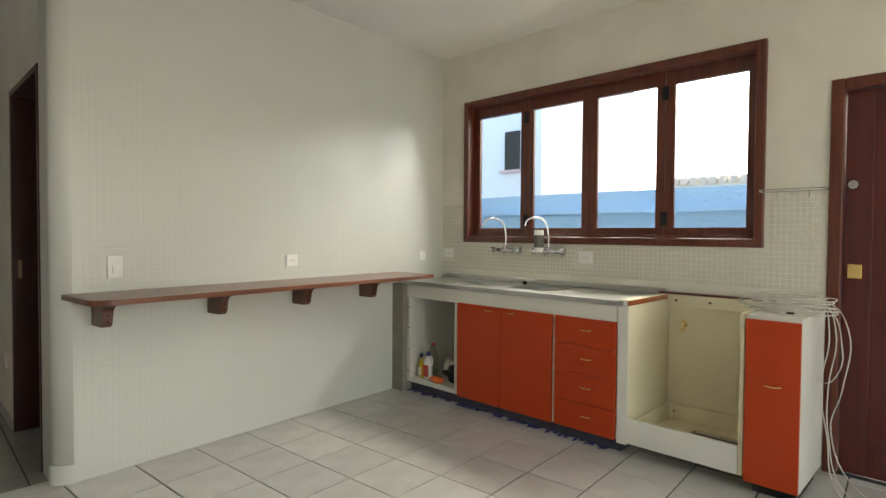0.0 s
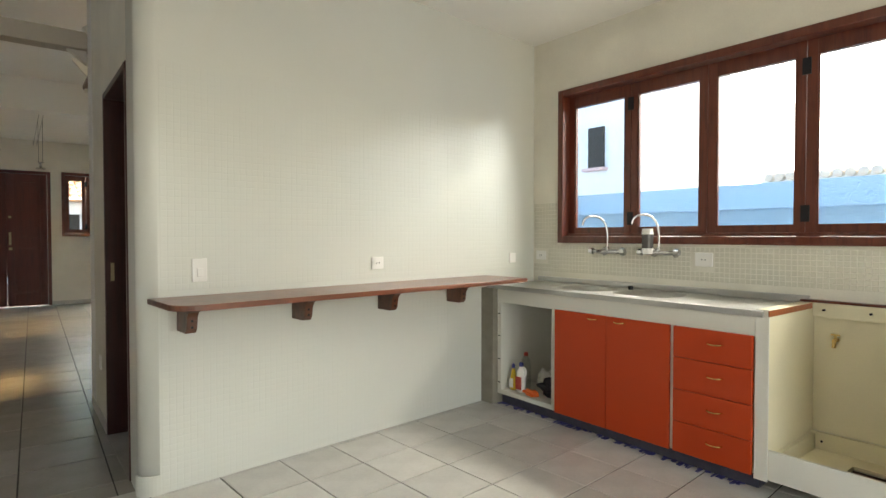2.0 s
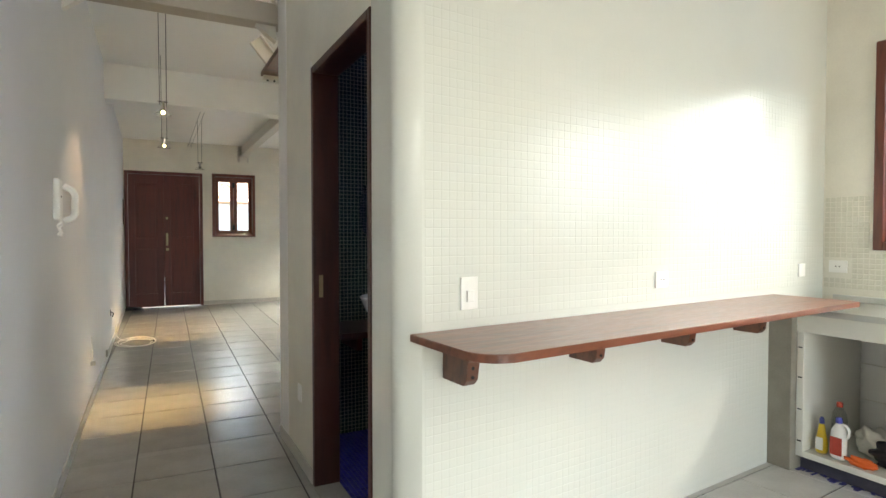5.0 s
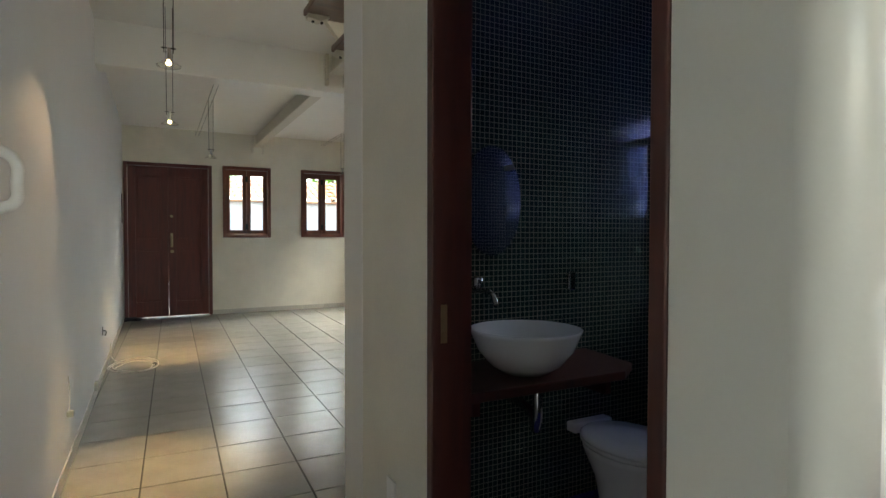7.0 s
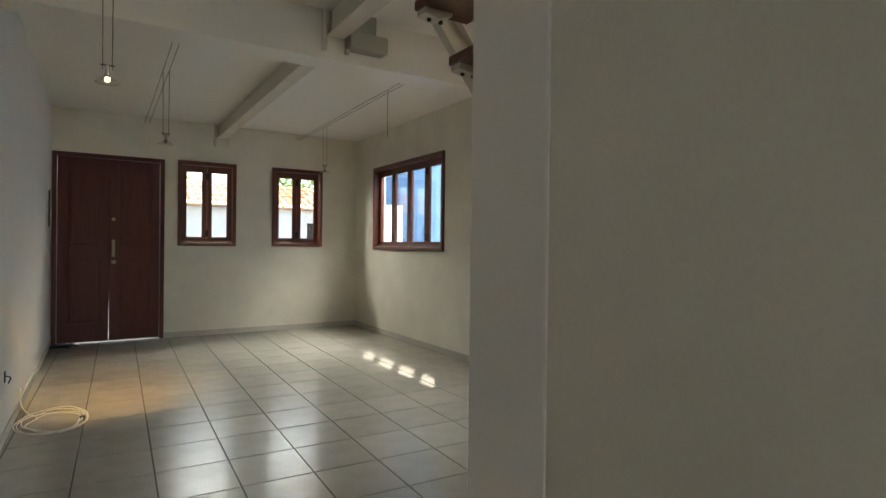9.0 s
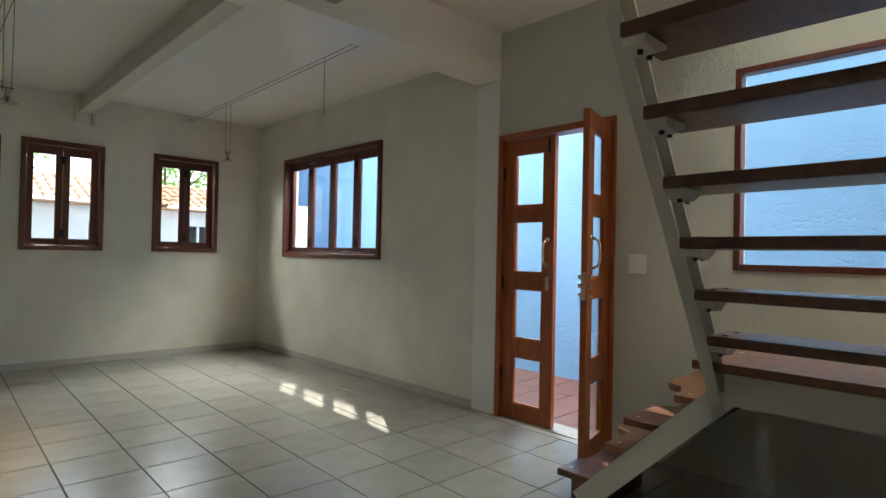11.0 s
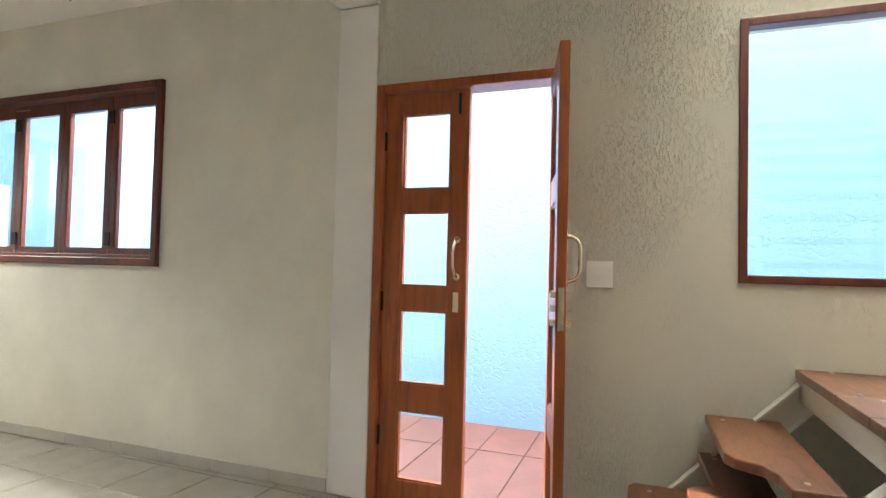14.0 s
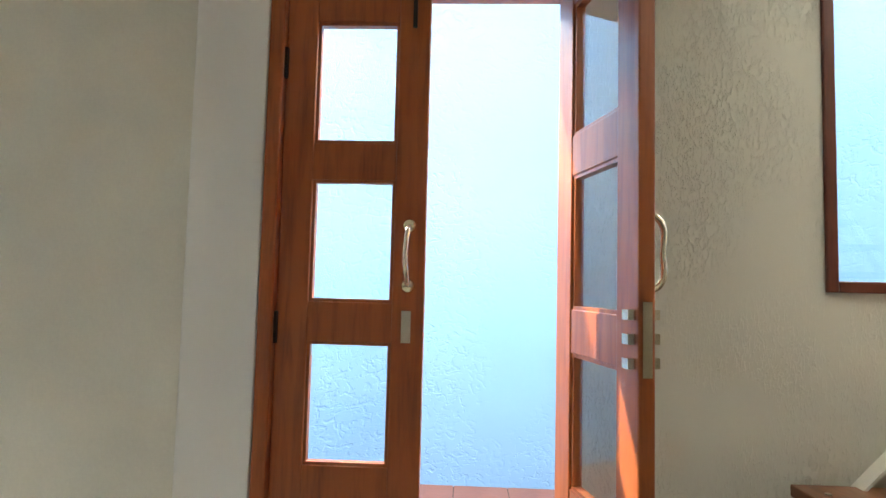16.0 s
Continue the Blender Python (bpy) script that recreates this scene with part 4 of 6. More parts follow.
b1 = thing("detergent_bottle", "yellow plastic detergent bottle with a blue cap", "bottle", pose(3.415, 3.7168, ZB))
part("body", lathe([(0.024, 0), (0.030, 0.012), (0.030, 0.06), (0.020, 0.11), (0.016, 0.14), (0.011, 0.155)], 3.415, 3.7168, ZB, 18, 0.75, 1), YELLOW, b1, smooth=True)
part("cap", lathe([(0.012, 0.155), (0.012, 0.178), (0.006, 0.19)], 3.415, 3.7168, ZB), CAP_BLUE, b1)
part("label_panel", boxes((3.39, 3.393, 3.699, 3.7343, ZB + 0.02, ZB + 0.085)), PLASTIC_W, b1, "pale printed label")
b2 = thing("cleaner_bottle", "white handled cleaner bottle with a blue cap and red label", "bottle", pose(3.405, 3.6294, ZB))
bm = lathe([(0.030, 0), (0.038, 0.012), (0.038, 0.12), (0.034, 0.15), (0.018, 0.175), (0.013, 0.185)], 3.405, 3.6294, ZB, 20, 0.7, 1)
part("body", bm, PLASTIC_W, b2, smooth=True)
part("grip", tube([(3.405, 3.5983, ZB + 0.11), (3.405, 3.5846, ZB + 0.13), (3.405, 3.5885, ZB + 0.17), (3.405, 3.6196, ZB + 0.182)], 0.007), PLASTIC_W, b2)
part("cap", lathe([(0.016, 0.185), (0.016, 0.208), (0.010, 0.214)], 3.405, 3.6294, ZB), CAP_BLUE, b2)
part("label_panel", boxes((3.374, 3.3775, 3.602, 3.6566, ZB + 0.025, ZB + 0.115)), LABEL_RED, b2, "red printed label")
b3 = thing("clear_bottle", "clear plastic bottle with a red cap", "bottle", pose(3.505, 3.678, ZB))
part("body", lathe([(0.034, 0), (0.036, 0.02), (0.036, 0.17), (0.030, 0.21), (0.014, 0.24)], 3.505, 3.678, ZB, 18), CLEAR, b3, smooth=True)
part("cap", lathe([(0.015, 0.24), (0.015, 0.262), (0.012, 0.265)], 3.505, 3.678, ZB), LABEL_RED, b3)


def crumple(name, label, cat, c, size, mat, seed):
    bm = bmesh.new()
    bmesh.ops.create_icosphere(bm, subdivisions=4, radius=1.0)
    for v in bm.verts:
        p = v.co.copy()
        f = 0.75 + 0.5 * noise.noise(p * 1.7 + Vector((seed, 0, 0))) + 0.22 * noise.noise(p * 4.5 + Vector((0, seed, 0)))
        v.co = Vector((c[0] + p.x * f * size[0], c[1] + p.y * f * size[1], max(c[2], c[2] + (p.z * f + 0.55) * size[2])))
    me = to_mesh(name, bm, mat, smooth=True)
    return tagged(new(name, me), label, cat)


crumple("dark_rag", "crumpled dark cloth lying in the open cabinet", "cloth", (3.505, 3.4252, ZB), (0.11, 0.11, 0.085), CLOTH_DK, 3.0)
crumple("rubber_glove", "orange rubber cleaning glove on the cabinet floor", "glove", (3.395, 3.5224, ZB), (0.032, 0.085, 0.035), CLOTH_OR, 9.0)
crumple("plastic_bag", "folded clear plastic bag behind the bottles", "bag", (3.625, 3.5419, ZB), (0.10, 0.13, 0.10), WHITE_LAM, 5.0)



# ---- beams and ceiling fittings ----
structure("beam_passage", boxes((XW, XH + 0.15, 5.66, 5.80, 2.575, 2.70)), material("tan_beam_paint", (0.44, 0.385, 0.30), 0.6), "dull tan painted lintel beam at the end of the passage", "beam", 0.004)
for xa, s in ((XW, 1), (XH, -1)):
    bm = bmesh.new()
    a = [bm.verts.new((xa, y, 2.575)) for y in (5.70, 5.76)] + [bm.verts.new((xa, y, 2.48)) for y in (5.70, 5.76)] + [bm.verts.new((xa + s * 0.12, y, 2.575)) for y in (5.70, 5.76)]
    for f in ((0, 2, 4), (1, 5, 3), (0, 1, 3, 2), (2, 3, 5, 4), (4, 5, 1, 0)):
        bm.faces.new([a[i] for i in f])
    structure("gusset_plate", bm, STEEL_WHITE, "small triangular painted gusset under the lintel", "bracket")


def rafter(name, x0, x1, y0, y1, z0, z1, label, ends):
    r = thing(name, label, "beam", pose((x0 + x1) / 2, y0, z0), kind="structure")
    xm = (x0 + x1) / 2
    box_part("web", (xm - 0.03, xm + 0.03, y0, y1, z0 + 0.012, z1), STEEL_WHITE, r, 0.003)
    box_part("flange", (x0, x1, y0, y1, z0, z0 + 0.011), STEEL_WHITE, r, 0.003)
    for yb, s in ends:
        for xx in (x0 - 0.035, x1 + 0.005):
            pl = box_part("bracket_plate", (xx, xx + 0.03, min(yb, yb + s * 0.05), max(yb, yb + s * 0.05), z0 - 0.11, z1 - 0.01), STEEL_WHITE, r, 0.003)
            bm = bmesh.new()
            cyl(bm, (xx + 0.015, yb + s * 0.05, z0 - 0.06), (xx + 0.015, yb + s * 0.062, z0 - 0.06), 0.009, n=8)
            part("bolt", bm, STEEL, pl)


rafter("rafter_front", 1.75, 1.87, 8.987, YF - 0.002, 2.70, ZN - 0.002, "white painted steel rafter under the ceiling", ((YF - 0.003, -1),))
rafter("rafter_stair", 1.82, 1.96, 6.80, 8.732, 2.82, ZS - 0.002, "white painted steel rafter bolted to the cross beam", ((8.732, -1),))
bx = thing("rafter_box_fitting", "grey-green boxy fitting fixed beside the rafter", "light fitting", pose(2.13, 8.68, 2.86))
GREYGREEN = material("grey_green_plastic", (0.40, 0.40, 0.34), 0.5, var=0.06)
box_part("housing", (1.965, 2.275, 8.60, 8.733, 2.735, 2.86), GREYGREEN, bx, 0.014)
box_part("mount", (2.00, 2.20, 8.66, 8.74, 2.86, ZS), GREYGREEN, bx, 0.004)


# ---- cable lights ----
GLASS_CUP = glass("lamp_glass", (0.95, 0.95, 0.92), 0.02)
BULB_ON = bpy.data.materials.new("lit_halogen")
BULB_ON.use_nodes = True
BULB_ON.node_tree.nodes["Principled BSDF"].inputs["Emission Color"].default_value = (1.0, 0.72, 0.35, 1)
BULB_ON.node_tree.nodes["Principled BSDF"].inputs["Emission Strength"].default_value = 6
DARK_WIRE = material("dark_wire", (0.06, 0.055, 0.05), 0.5, 0.5)


def cable_spot(x, y, z, ztop, lit):
    s = thing("cable_spot", ("lit" if lit else "unlit") + " halogen spot with a glass dish hanging on two wires", "lamp", pose(x, y, z), group="cable spots")
    for dx in (-0.022, 0.022):
        bm = bmesh.new()
        cyl(bm, (x + dx, y, z + 0.06), (x + dx * 1.15, y, ztop), 0.0022, n=6)
        part("wire", bm, DARK_WIRE, s)
    bm = bmesh.new()
    cyl(bm, (x - 0.034, y, z + 0.085), (x + 0.034, y, z + 0.085), 0.004, n=8)
    part("crossbar", bm, DARK_WIRE, s)
    bm = bmesh.new()
    cyl(bm, (x, y, z + 0.025), (x, y, z + 0.085), 0.016, 0.011, 14)
    part("socket", bm, CHROME, s, "chrome lamp holder")
    prof = [(0.016, 0.028), (0.030, 0.018), (0.048, 0.002), (0.062, -0.006), (0.060, -0.009), (0.045, -0.002), (0.028, 0.012), (0.014, 0.022)]
    part("glass_dish", lathe(prof, x, y, z, 24), GLASS_CUP, s, "clear glass dish", smooth=True)
    bm = bmesh.new()
    bmesh.ops.create_icosphere(bm, subdivisions=2, radius=0.013, matrix=Matrix.Translation((x, y, z + 0.008)))
    part("bulb", bm, BULB_ON if lit else CHROME, s, smooth=True)
    return s


cable_spot(0.384, 6.643, 2.147, ZS, True)
cable_spot(0.421, 8.217, 2.128, ZS, True)
cable_spot(0.886, 10.25, 2.15, 2.801, False)
cable_spot(2.860, 11.645, 2.20, 2.801, False)
for i, (target, place, w) in enumerate((((0.30, 6.68, 0), (0.384, 6.643, 2.11), 34), ((0.46, 10.2, 0), (0.421, 8.237, 2.09), 80))):
    d = bpy.data.lights.new("halogen_beam", "SPOT")
    d.energy, d.color, d.spot_size, d.spot_blend, d.shadow_soft_size = w, (1.0, 0.66, 0.28), radians(40), 1.0, 0.015
    new("halogen_beam", d).matrix_world = look(place, target)
d = bpy.data.lights.new("halogen_spill", "SPOT")
d.energy, d.color, d.spot_size, d.spot_blend, d.shadow_soft_size = 2.0, (1.0, 0.70, 0.42), radians(70), 0.5, 0.02
new("halogen_spill", d).matrix_world = look((0.38, 6.63, 2.11), (XW, 6.05, 1.2))


def wire_pair(x0, x1, y0, y1, z):
    s = thing("tension_wires", "pair of taut lamp wires under the ceiling", "wire", pose((x0 + x1) / 2, y0, z))
    for dx in (-0.024, 0.024):
        bm = bmesh.new()
        cyl(bm, (x0 + dx, y0, z), (x1 + dx, y1, z), 0.0024, n=6)
        part("wire", bm, DARK_WIRE, s)
        for xx, yy, sg in ((x0 + dx, y0, 1), (x1 + dx, y1, -1)):
            bm = bmesh.new()
            cyl(bm, (xx, yy, z), (xx, yy, ZN), 0.003, n=6)
            part("anchor", bm, CHROME, s)


wire_pair(0.88, 0.90, 9.5, 12.8, 2.80)
wire_pair(2.82, 2.88, 9.2, 12.85, 2.80)
dw = thing("loose_lamp_wire", "single lamp wire hanging loose from the pair", "wire", pose(2.805, 9.70, 2.34))
bm = bmesh.new()
cyl(bm, (2.806, 9.70, 2.34), (2.804, 9.70, 2.801), 0.0024, n=6)
part("strand", bm, DARK_WIRE, dw)


# ---- stair ----
def slab(pts, z0, z1):
    bm = bmesh.new()
    lo, hi = [bm.verts.new((x, y, z0)) for x, y in pts], [bm.verts.new((x, y, z1)) for x, y in pts]
    bm.faces.new(hi)
    bm.faces.new(lo[::-1])
    for i in range(len(pts)):
        j = (i + 1) % len(pts)
        bm.faces.new((lo[i], lo[j], hi[j], hi[i]))
    bmesh.ops.recalc_face_normals(bm, faces=bm.faces)
    return bm


def channel(p0, p1, depth, width, flange_dir):
    """A steel C channel between two points (its top edge), depth measured square to the slope in a vertical plane."""
    p0, p1 = Vector(p0), Vector(p1)
    d = (p1 - p0).normalized()
    side = Vector((0, 0, 1)).cross(d).normalized()
    up = d.cross(side).normalized()
    if up.z < 0:
        up = -up
    f = Vector(flange_dir)
    w, t = width, 0.008
    prof = [(-depth, 0), (0, 0), (0, w), (-t, w), (-t, t), (-depth + t, t), (-depth + t, w), (-depth, w)]
    bm = bmesh.new()
    a, b = ([bm.verts.new(p + up * u + f * v) for u, v in prof] for p in (p0, p1))
    bm.faces.new(a)
    bm.faces.new(b[::-1])
    for i in range(8):
        j = (i + 1) % 8
        bm.faces.new((a[i], a[j], b[j], b[i]))
    return bm


stair = thing("stair", "white steel stair with dark wooden paddle treads", "stair", pose(2.9, 6.7, 0))
XS0, XS1 = 2.93, XE - 0.012
ZL = 0.855
part("lower_stringer", channel((2.87, 7.415, 0.085), (2.87, 6.715, 0.770), 0.105, 0.055, (1, 0, 0)), STEEL_WHITE, stair, bevel=0.0)
part("wall_stringer", channel((XS1, 7.46, 0.10), (XS1, 6.78, 0.80), 0.12, 0.05, (-1, 0, 0)), STEEL_WHITE, stair)
part("landing_apron", channel((XS0 - 0.02, 6.772, 0.816), (XS1, 6.772, 0.816), 0.09, 0.05, (0, -1, 0)), STEEL_WHITE, stair)
lower = (
    ("wide", [(2.90, 7.28), (2.90, 7.53), (3.10, 7.53), (3.14, 7.50), (3.44, 7.50), (3.44, 7.28)], 0.165),
    ("paddle", [(XS0 + 0.07, 7.10), (XS0 + 0.07, 7.32), (3.26, 7.32), (3.29, 7.40), (3.33, 7.425), (3.70, 7.425), (3.74, 7.40), (3.74, 7.10)], 0.325),
    ("paddle", [(XS0 + 0.07, 6.93), (XS0 + 0.07, 7.22), (3.34, 7.22), (3.38, 7.19), (3.40, 7.13), (XS1 - 0.01, 7.15), (XS1 - 0.01, 6.93)], 0.475),
    ("paddle", [(XS0 + 0.06, 6.835), (XS0 + 0.06, 6.97), (3.10, 6.98), (3.17, 7.01), (3.215, 7.085), (3.26, 7.112), (XS1 - 0.01, 7.122), (XS1 - 0.01, 6.84)], 0.637),
)
for k, (nm, pts, z) in enumerate(lower):
    tr = part("tread", slab(pts, z - 0.036, z), WOOD_TREAD if k in (1, 3) else WOOD_DARK, stair, bevel=0.005)
    for bxp in ((pts[1][0] + 0.06, pts[1][1] - 0.05), (pts[-2][0] - 0.08, pts[-2][1] - 0.06)):
        bm = bmesh.new()
        cyl(bm, (bxp[0], bxp[1], z), (bxp[0], bxp[1], z + 0.003), 0.009, n=10)
        part("bolt_cap", bm, STEEL, tr)
# bottom block under the first tread
part("first_riser", boxes((2.94, 3.40, 7.31, 7.47, 0.002, 0.128)), WOOD_DARK, stair, bevel=0.003)
# landing of boards running back from the flight
for a, b in ((3.298, XS1), (3.01, 3.295), (2.72, 3.007)):
    bd = part("landing_board", boxes((a, b, YH + 0.012, 6.785, ZL - 0.036, ZL)), WOOD_TREAD, stair, bevel=0.003)
    for xx, yy in ((a + 0.03, 6.70), (b - 0.05, 6.66)):
        part("bolt_cap", boxes((xx, xx + 0.03, yy, yy + 0.014, ZL, ZL + 0.002)), STEEL, bd)
part("landing_frame", boxes((2.72, XS1, YH + 0.01, YH + 0.05, 0.70, ZL - 0.037), (2.72, 2.77, YH + 0.051, 6.66, 0.70, ZL - 0.037)), STEEL_WHITE, stair)
# upper flight rising to the west along the wall
ux0, uz0, ux1, uz1 = 2.86, 0.722, 1.06, 2.792
part("upper_stringer", channel((ux0, 6.731, uz0), (ux1, 6.561, uz1), 0.11, 0.045, (0, -1, 0)), STEEL_WHITE, stair)
part("upper_wall_stringer", channel((ux0, YH + 0.012, uz0), (ux1, YH + 0.012, uz1), 0.11, 0.055, (0, 1, 0)), STEEL_WHITE, stair)
for k in range(10):
    z = 0.985 + 0.1690 * k
    xf = 2.505 - 0.1615 * k
    yn = 6.65 - 0.0163 * k
    tr = part("tread", slab([(xf, YH + 0.03), (xf, yn), (xf + 0.235, yn), (xf + 0.235, YH + 0.03)], z - 0.036, z), WOOD_DARK, stair, bevel=0.005)
    bm = bmesh.new()
    cl = [(xf + 0.012, z - 0.0365), (xf + 0.13, z - 0.0365), (xf + 0.13, z - 0.046), (xf + 0.075, z - 0.07), (xf + 0.012, z - 0.058)]
    a, b = [bm.verts.new((x, yn - 0.062, zz)) for x, zz in cl], [bm.verts.new((x, yn - 0.004, zz)) for x, zz in cl]
    bm.faces.new(a)
    bm.faces.new(b[::-1])
    for i in range(5):
        j = (i + 1) % 5
        bm.faces.new((a[i], b[i], b[j], a[j]))
    cleat = part("cleat", bm, STEEL_WHITE, stair, "white steel cleat")
    bm = bmesh.new()
    for xx in (xf + 0.045, xf + 0.095):
        cyl(bm, (xx, yn - 0.033, z - 0.062), (xx, yn - 0.033, z - 0.074), 0.008, n=6)
    part("bolt_head", bm, BLACK_IRON, cleat)
    for xx in (xf + 0.05, xf + 0.17):
        bm = bmesh.new()
        cyl(bm, (xx, yn - 0.045, z), (xx, yn - 0.045, z + 0.003), 0.010, n=10)
        part("bolt_cap", bm, BLACK_IRON, tr)


# ---- skirting tiles ----
SKIRT = material("grey_skirting_tile", (0.47, 0.45, 0.40), 0.4, var=0.12, scale=6)


def skirting(name, axis, fixed, a0, a1, step, first, inward, label):
    s = thing(name, label, "skirting", pose(fixed if axis == "y" else (a0 + a1) / 2, (a0 + a1) / 2 if axis == "y" else fixed, 0), kind="structure")
    a = a0
    nxt = first
    while a < a1 - 0.01:
        b = min(nxt, a1)
        lo, hi = min(fixed, fixed + inward * 0.009), max(fixed, fixed + inward * 0.009)
        d = (lo, hi, a + 0.0015, b - 0.0015, 0.001, 0.072) if axis == "y" else (a + 0.0015, b - 0.0015, lo, hi, 0.001, 0.072)
        box_part("skirting_tile", d, SKIRT, s, 0.002)
        a, nxt = b, nxt + step


skirting("skirting_west", "y", XW, YK, YF, 0.405, 4.07, 1, "low grey ceramic skirting along the white wall")
skirting("skirting_front", "x", YF, 1.10, XE, 0.38, 1.39, -1, "low grey ceramic skirting along the front wall")
skirting("skirting_east", "y", XE, 8.98, YF - 0.01, 0.408, 9.348, -1, "low grey ceramic skirting along the cream wall")
skirting("skirting_passage", "y", XH, 4.831, YH, 0.405, 5.285, -1, "low grey ceramic skirting along the passage")


# ---- things along the west wall ----
def intercom():
    t = thing("intercom_phone", "old white wall intercom handset hanging on the white wall", "intercom", pose(XW, 5.33, 1.40))
    box_part("base", (XW + 0.001, XW + 0.030, 5.27, 5.37, 1.33, 1.53), PLASTIC_W, t, 0.010)
    part("handset", tube([(XW + 0.035, 5.355, 1.50), (XW + 0.075, 5.355, 1.47), (XW + 0.08, 5.355, 1.40), (XW + 0.075, 5.355, 1.35), (XW + 0.035, 5.355, 1.33)], 0.016), PLASTIC_W, t, smooth=True)
    pts = []
    for i in range(22):
        a = i * 1.3
        pts.append((XW + 0.022 + 0.010 * math.cos(a), 5.31 + 0.010 * math.sin(a) + 0.002 * i, 1.33 - 0.075 * math.sin(math.pi * i / 21)))
    part("cord", tube(pts, 0.003), PLASTIC_W, t, "coiled cord")
    box_part("hook_button", (XW + 0.030, XW + 0.034, 5.295, 5.302, 1.44, 1.447), BLACK_IRON, t)


intercom()
o = thing("open_wall_box", "open wall outlet box with dark loose wires", "socket", pose(XW, 9.14, 0.40))
box_part("box_recess", (XW + 0.001, XW + 0.006, 9.12, 9.165, 0.37, 0.44), BLACK_IRON, o, 0.001)
part("loose_wire", tube([(XW + 0.006, 9.14, 0.41), (XW + 0.03, 9.14, 0.40), (XW + 0.02, 9.15, 0.36)], 0.004), BLACK_IRON, o)
o = thing("telephone_lead", "thin lead with a plug hanging from the white wall", "cable", pose(XW, 6.9, 0.32))
part("lead", tube([(XW + 0.004, 6.95, 0.50), (XW + 0.012, 6.94, 0.42), (XW + 0.014, 6.90, 0.34), (XW + 0.012, 6.89, 0.32)], 0.003), CABLE_W, o)
box_part("plug", (XW + 0.003, XW + 0.035, 6.875, 6.915, 0.295, 0.325), GREYGREEN, o, 0.005)
o = thing("skirting_socket", "small grey socket block above the skirting", "socket", pose(XW, 8.30, 0.12))
box_part("block", (XW + 0.009, XW + 0.03, 8.27, 8.33, 0.085, 0.15), GREYGREEN, o, 0.004)
c = thing("floor_cable", "loose coil of white cable on the floor by the wall", "cable", pose(0.13, 9.44, 0))
rnd = random.Random(5)
for k in range(4):
    a0 = rnd.uniform(0, 6.28)
    pts = [(0.13 + (0.15 + 0.02 * k) * math.cos(a0 + i * 0.7) + rnd.uniform(-0.02, 0.02), 9.42 + (0.24 + 0.03 * k) * math.sin(a0 + i * 0.7) + rnd.uniform(-0.03, 0.03), 0.006 + 0.004 * k) for i in range(10)]
    part("loop", tube(pts, 0.004), CABLE_W, c)
part("tail", tube([(0.02, 9.6, 0.006), (-0.05, 9.75, 0.008), (XW + 0.02, 9.85, 0.05), (XW + 0.012, 9.9, 0.16)], 0.004), CABLE_W, c)
part("end_plug", boxes((0.28, 0.31, 9.42, 9.46, 0.0015, 0.02)), BLACK_IRON, c, bevel=0.004)
o = thing("black_wall_strip", "narrow black metal strip on the white wall by the front door", "fitting", pose(XW, 12.55, 1.64))
box_part("strip", (XW + 0.001, XW + 0.012, 12.52, 12.58, 1.43, 1.85), BLACK_IRON, o, 0.003)
crumple("door_draught_rag", "dark crumpled rag in the corner by the front door", "cloth", (0.02, 12.68, 0.0015), (0.17, 0.11, 0.035), CLOTH_DK, 2.0)


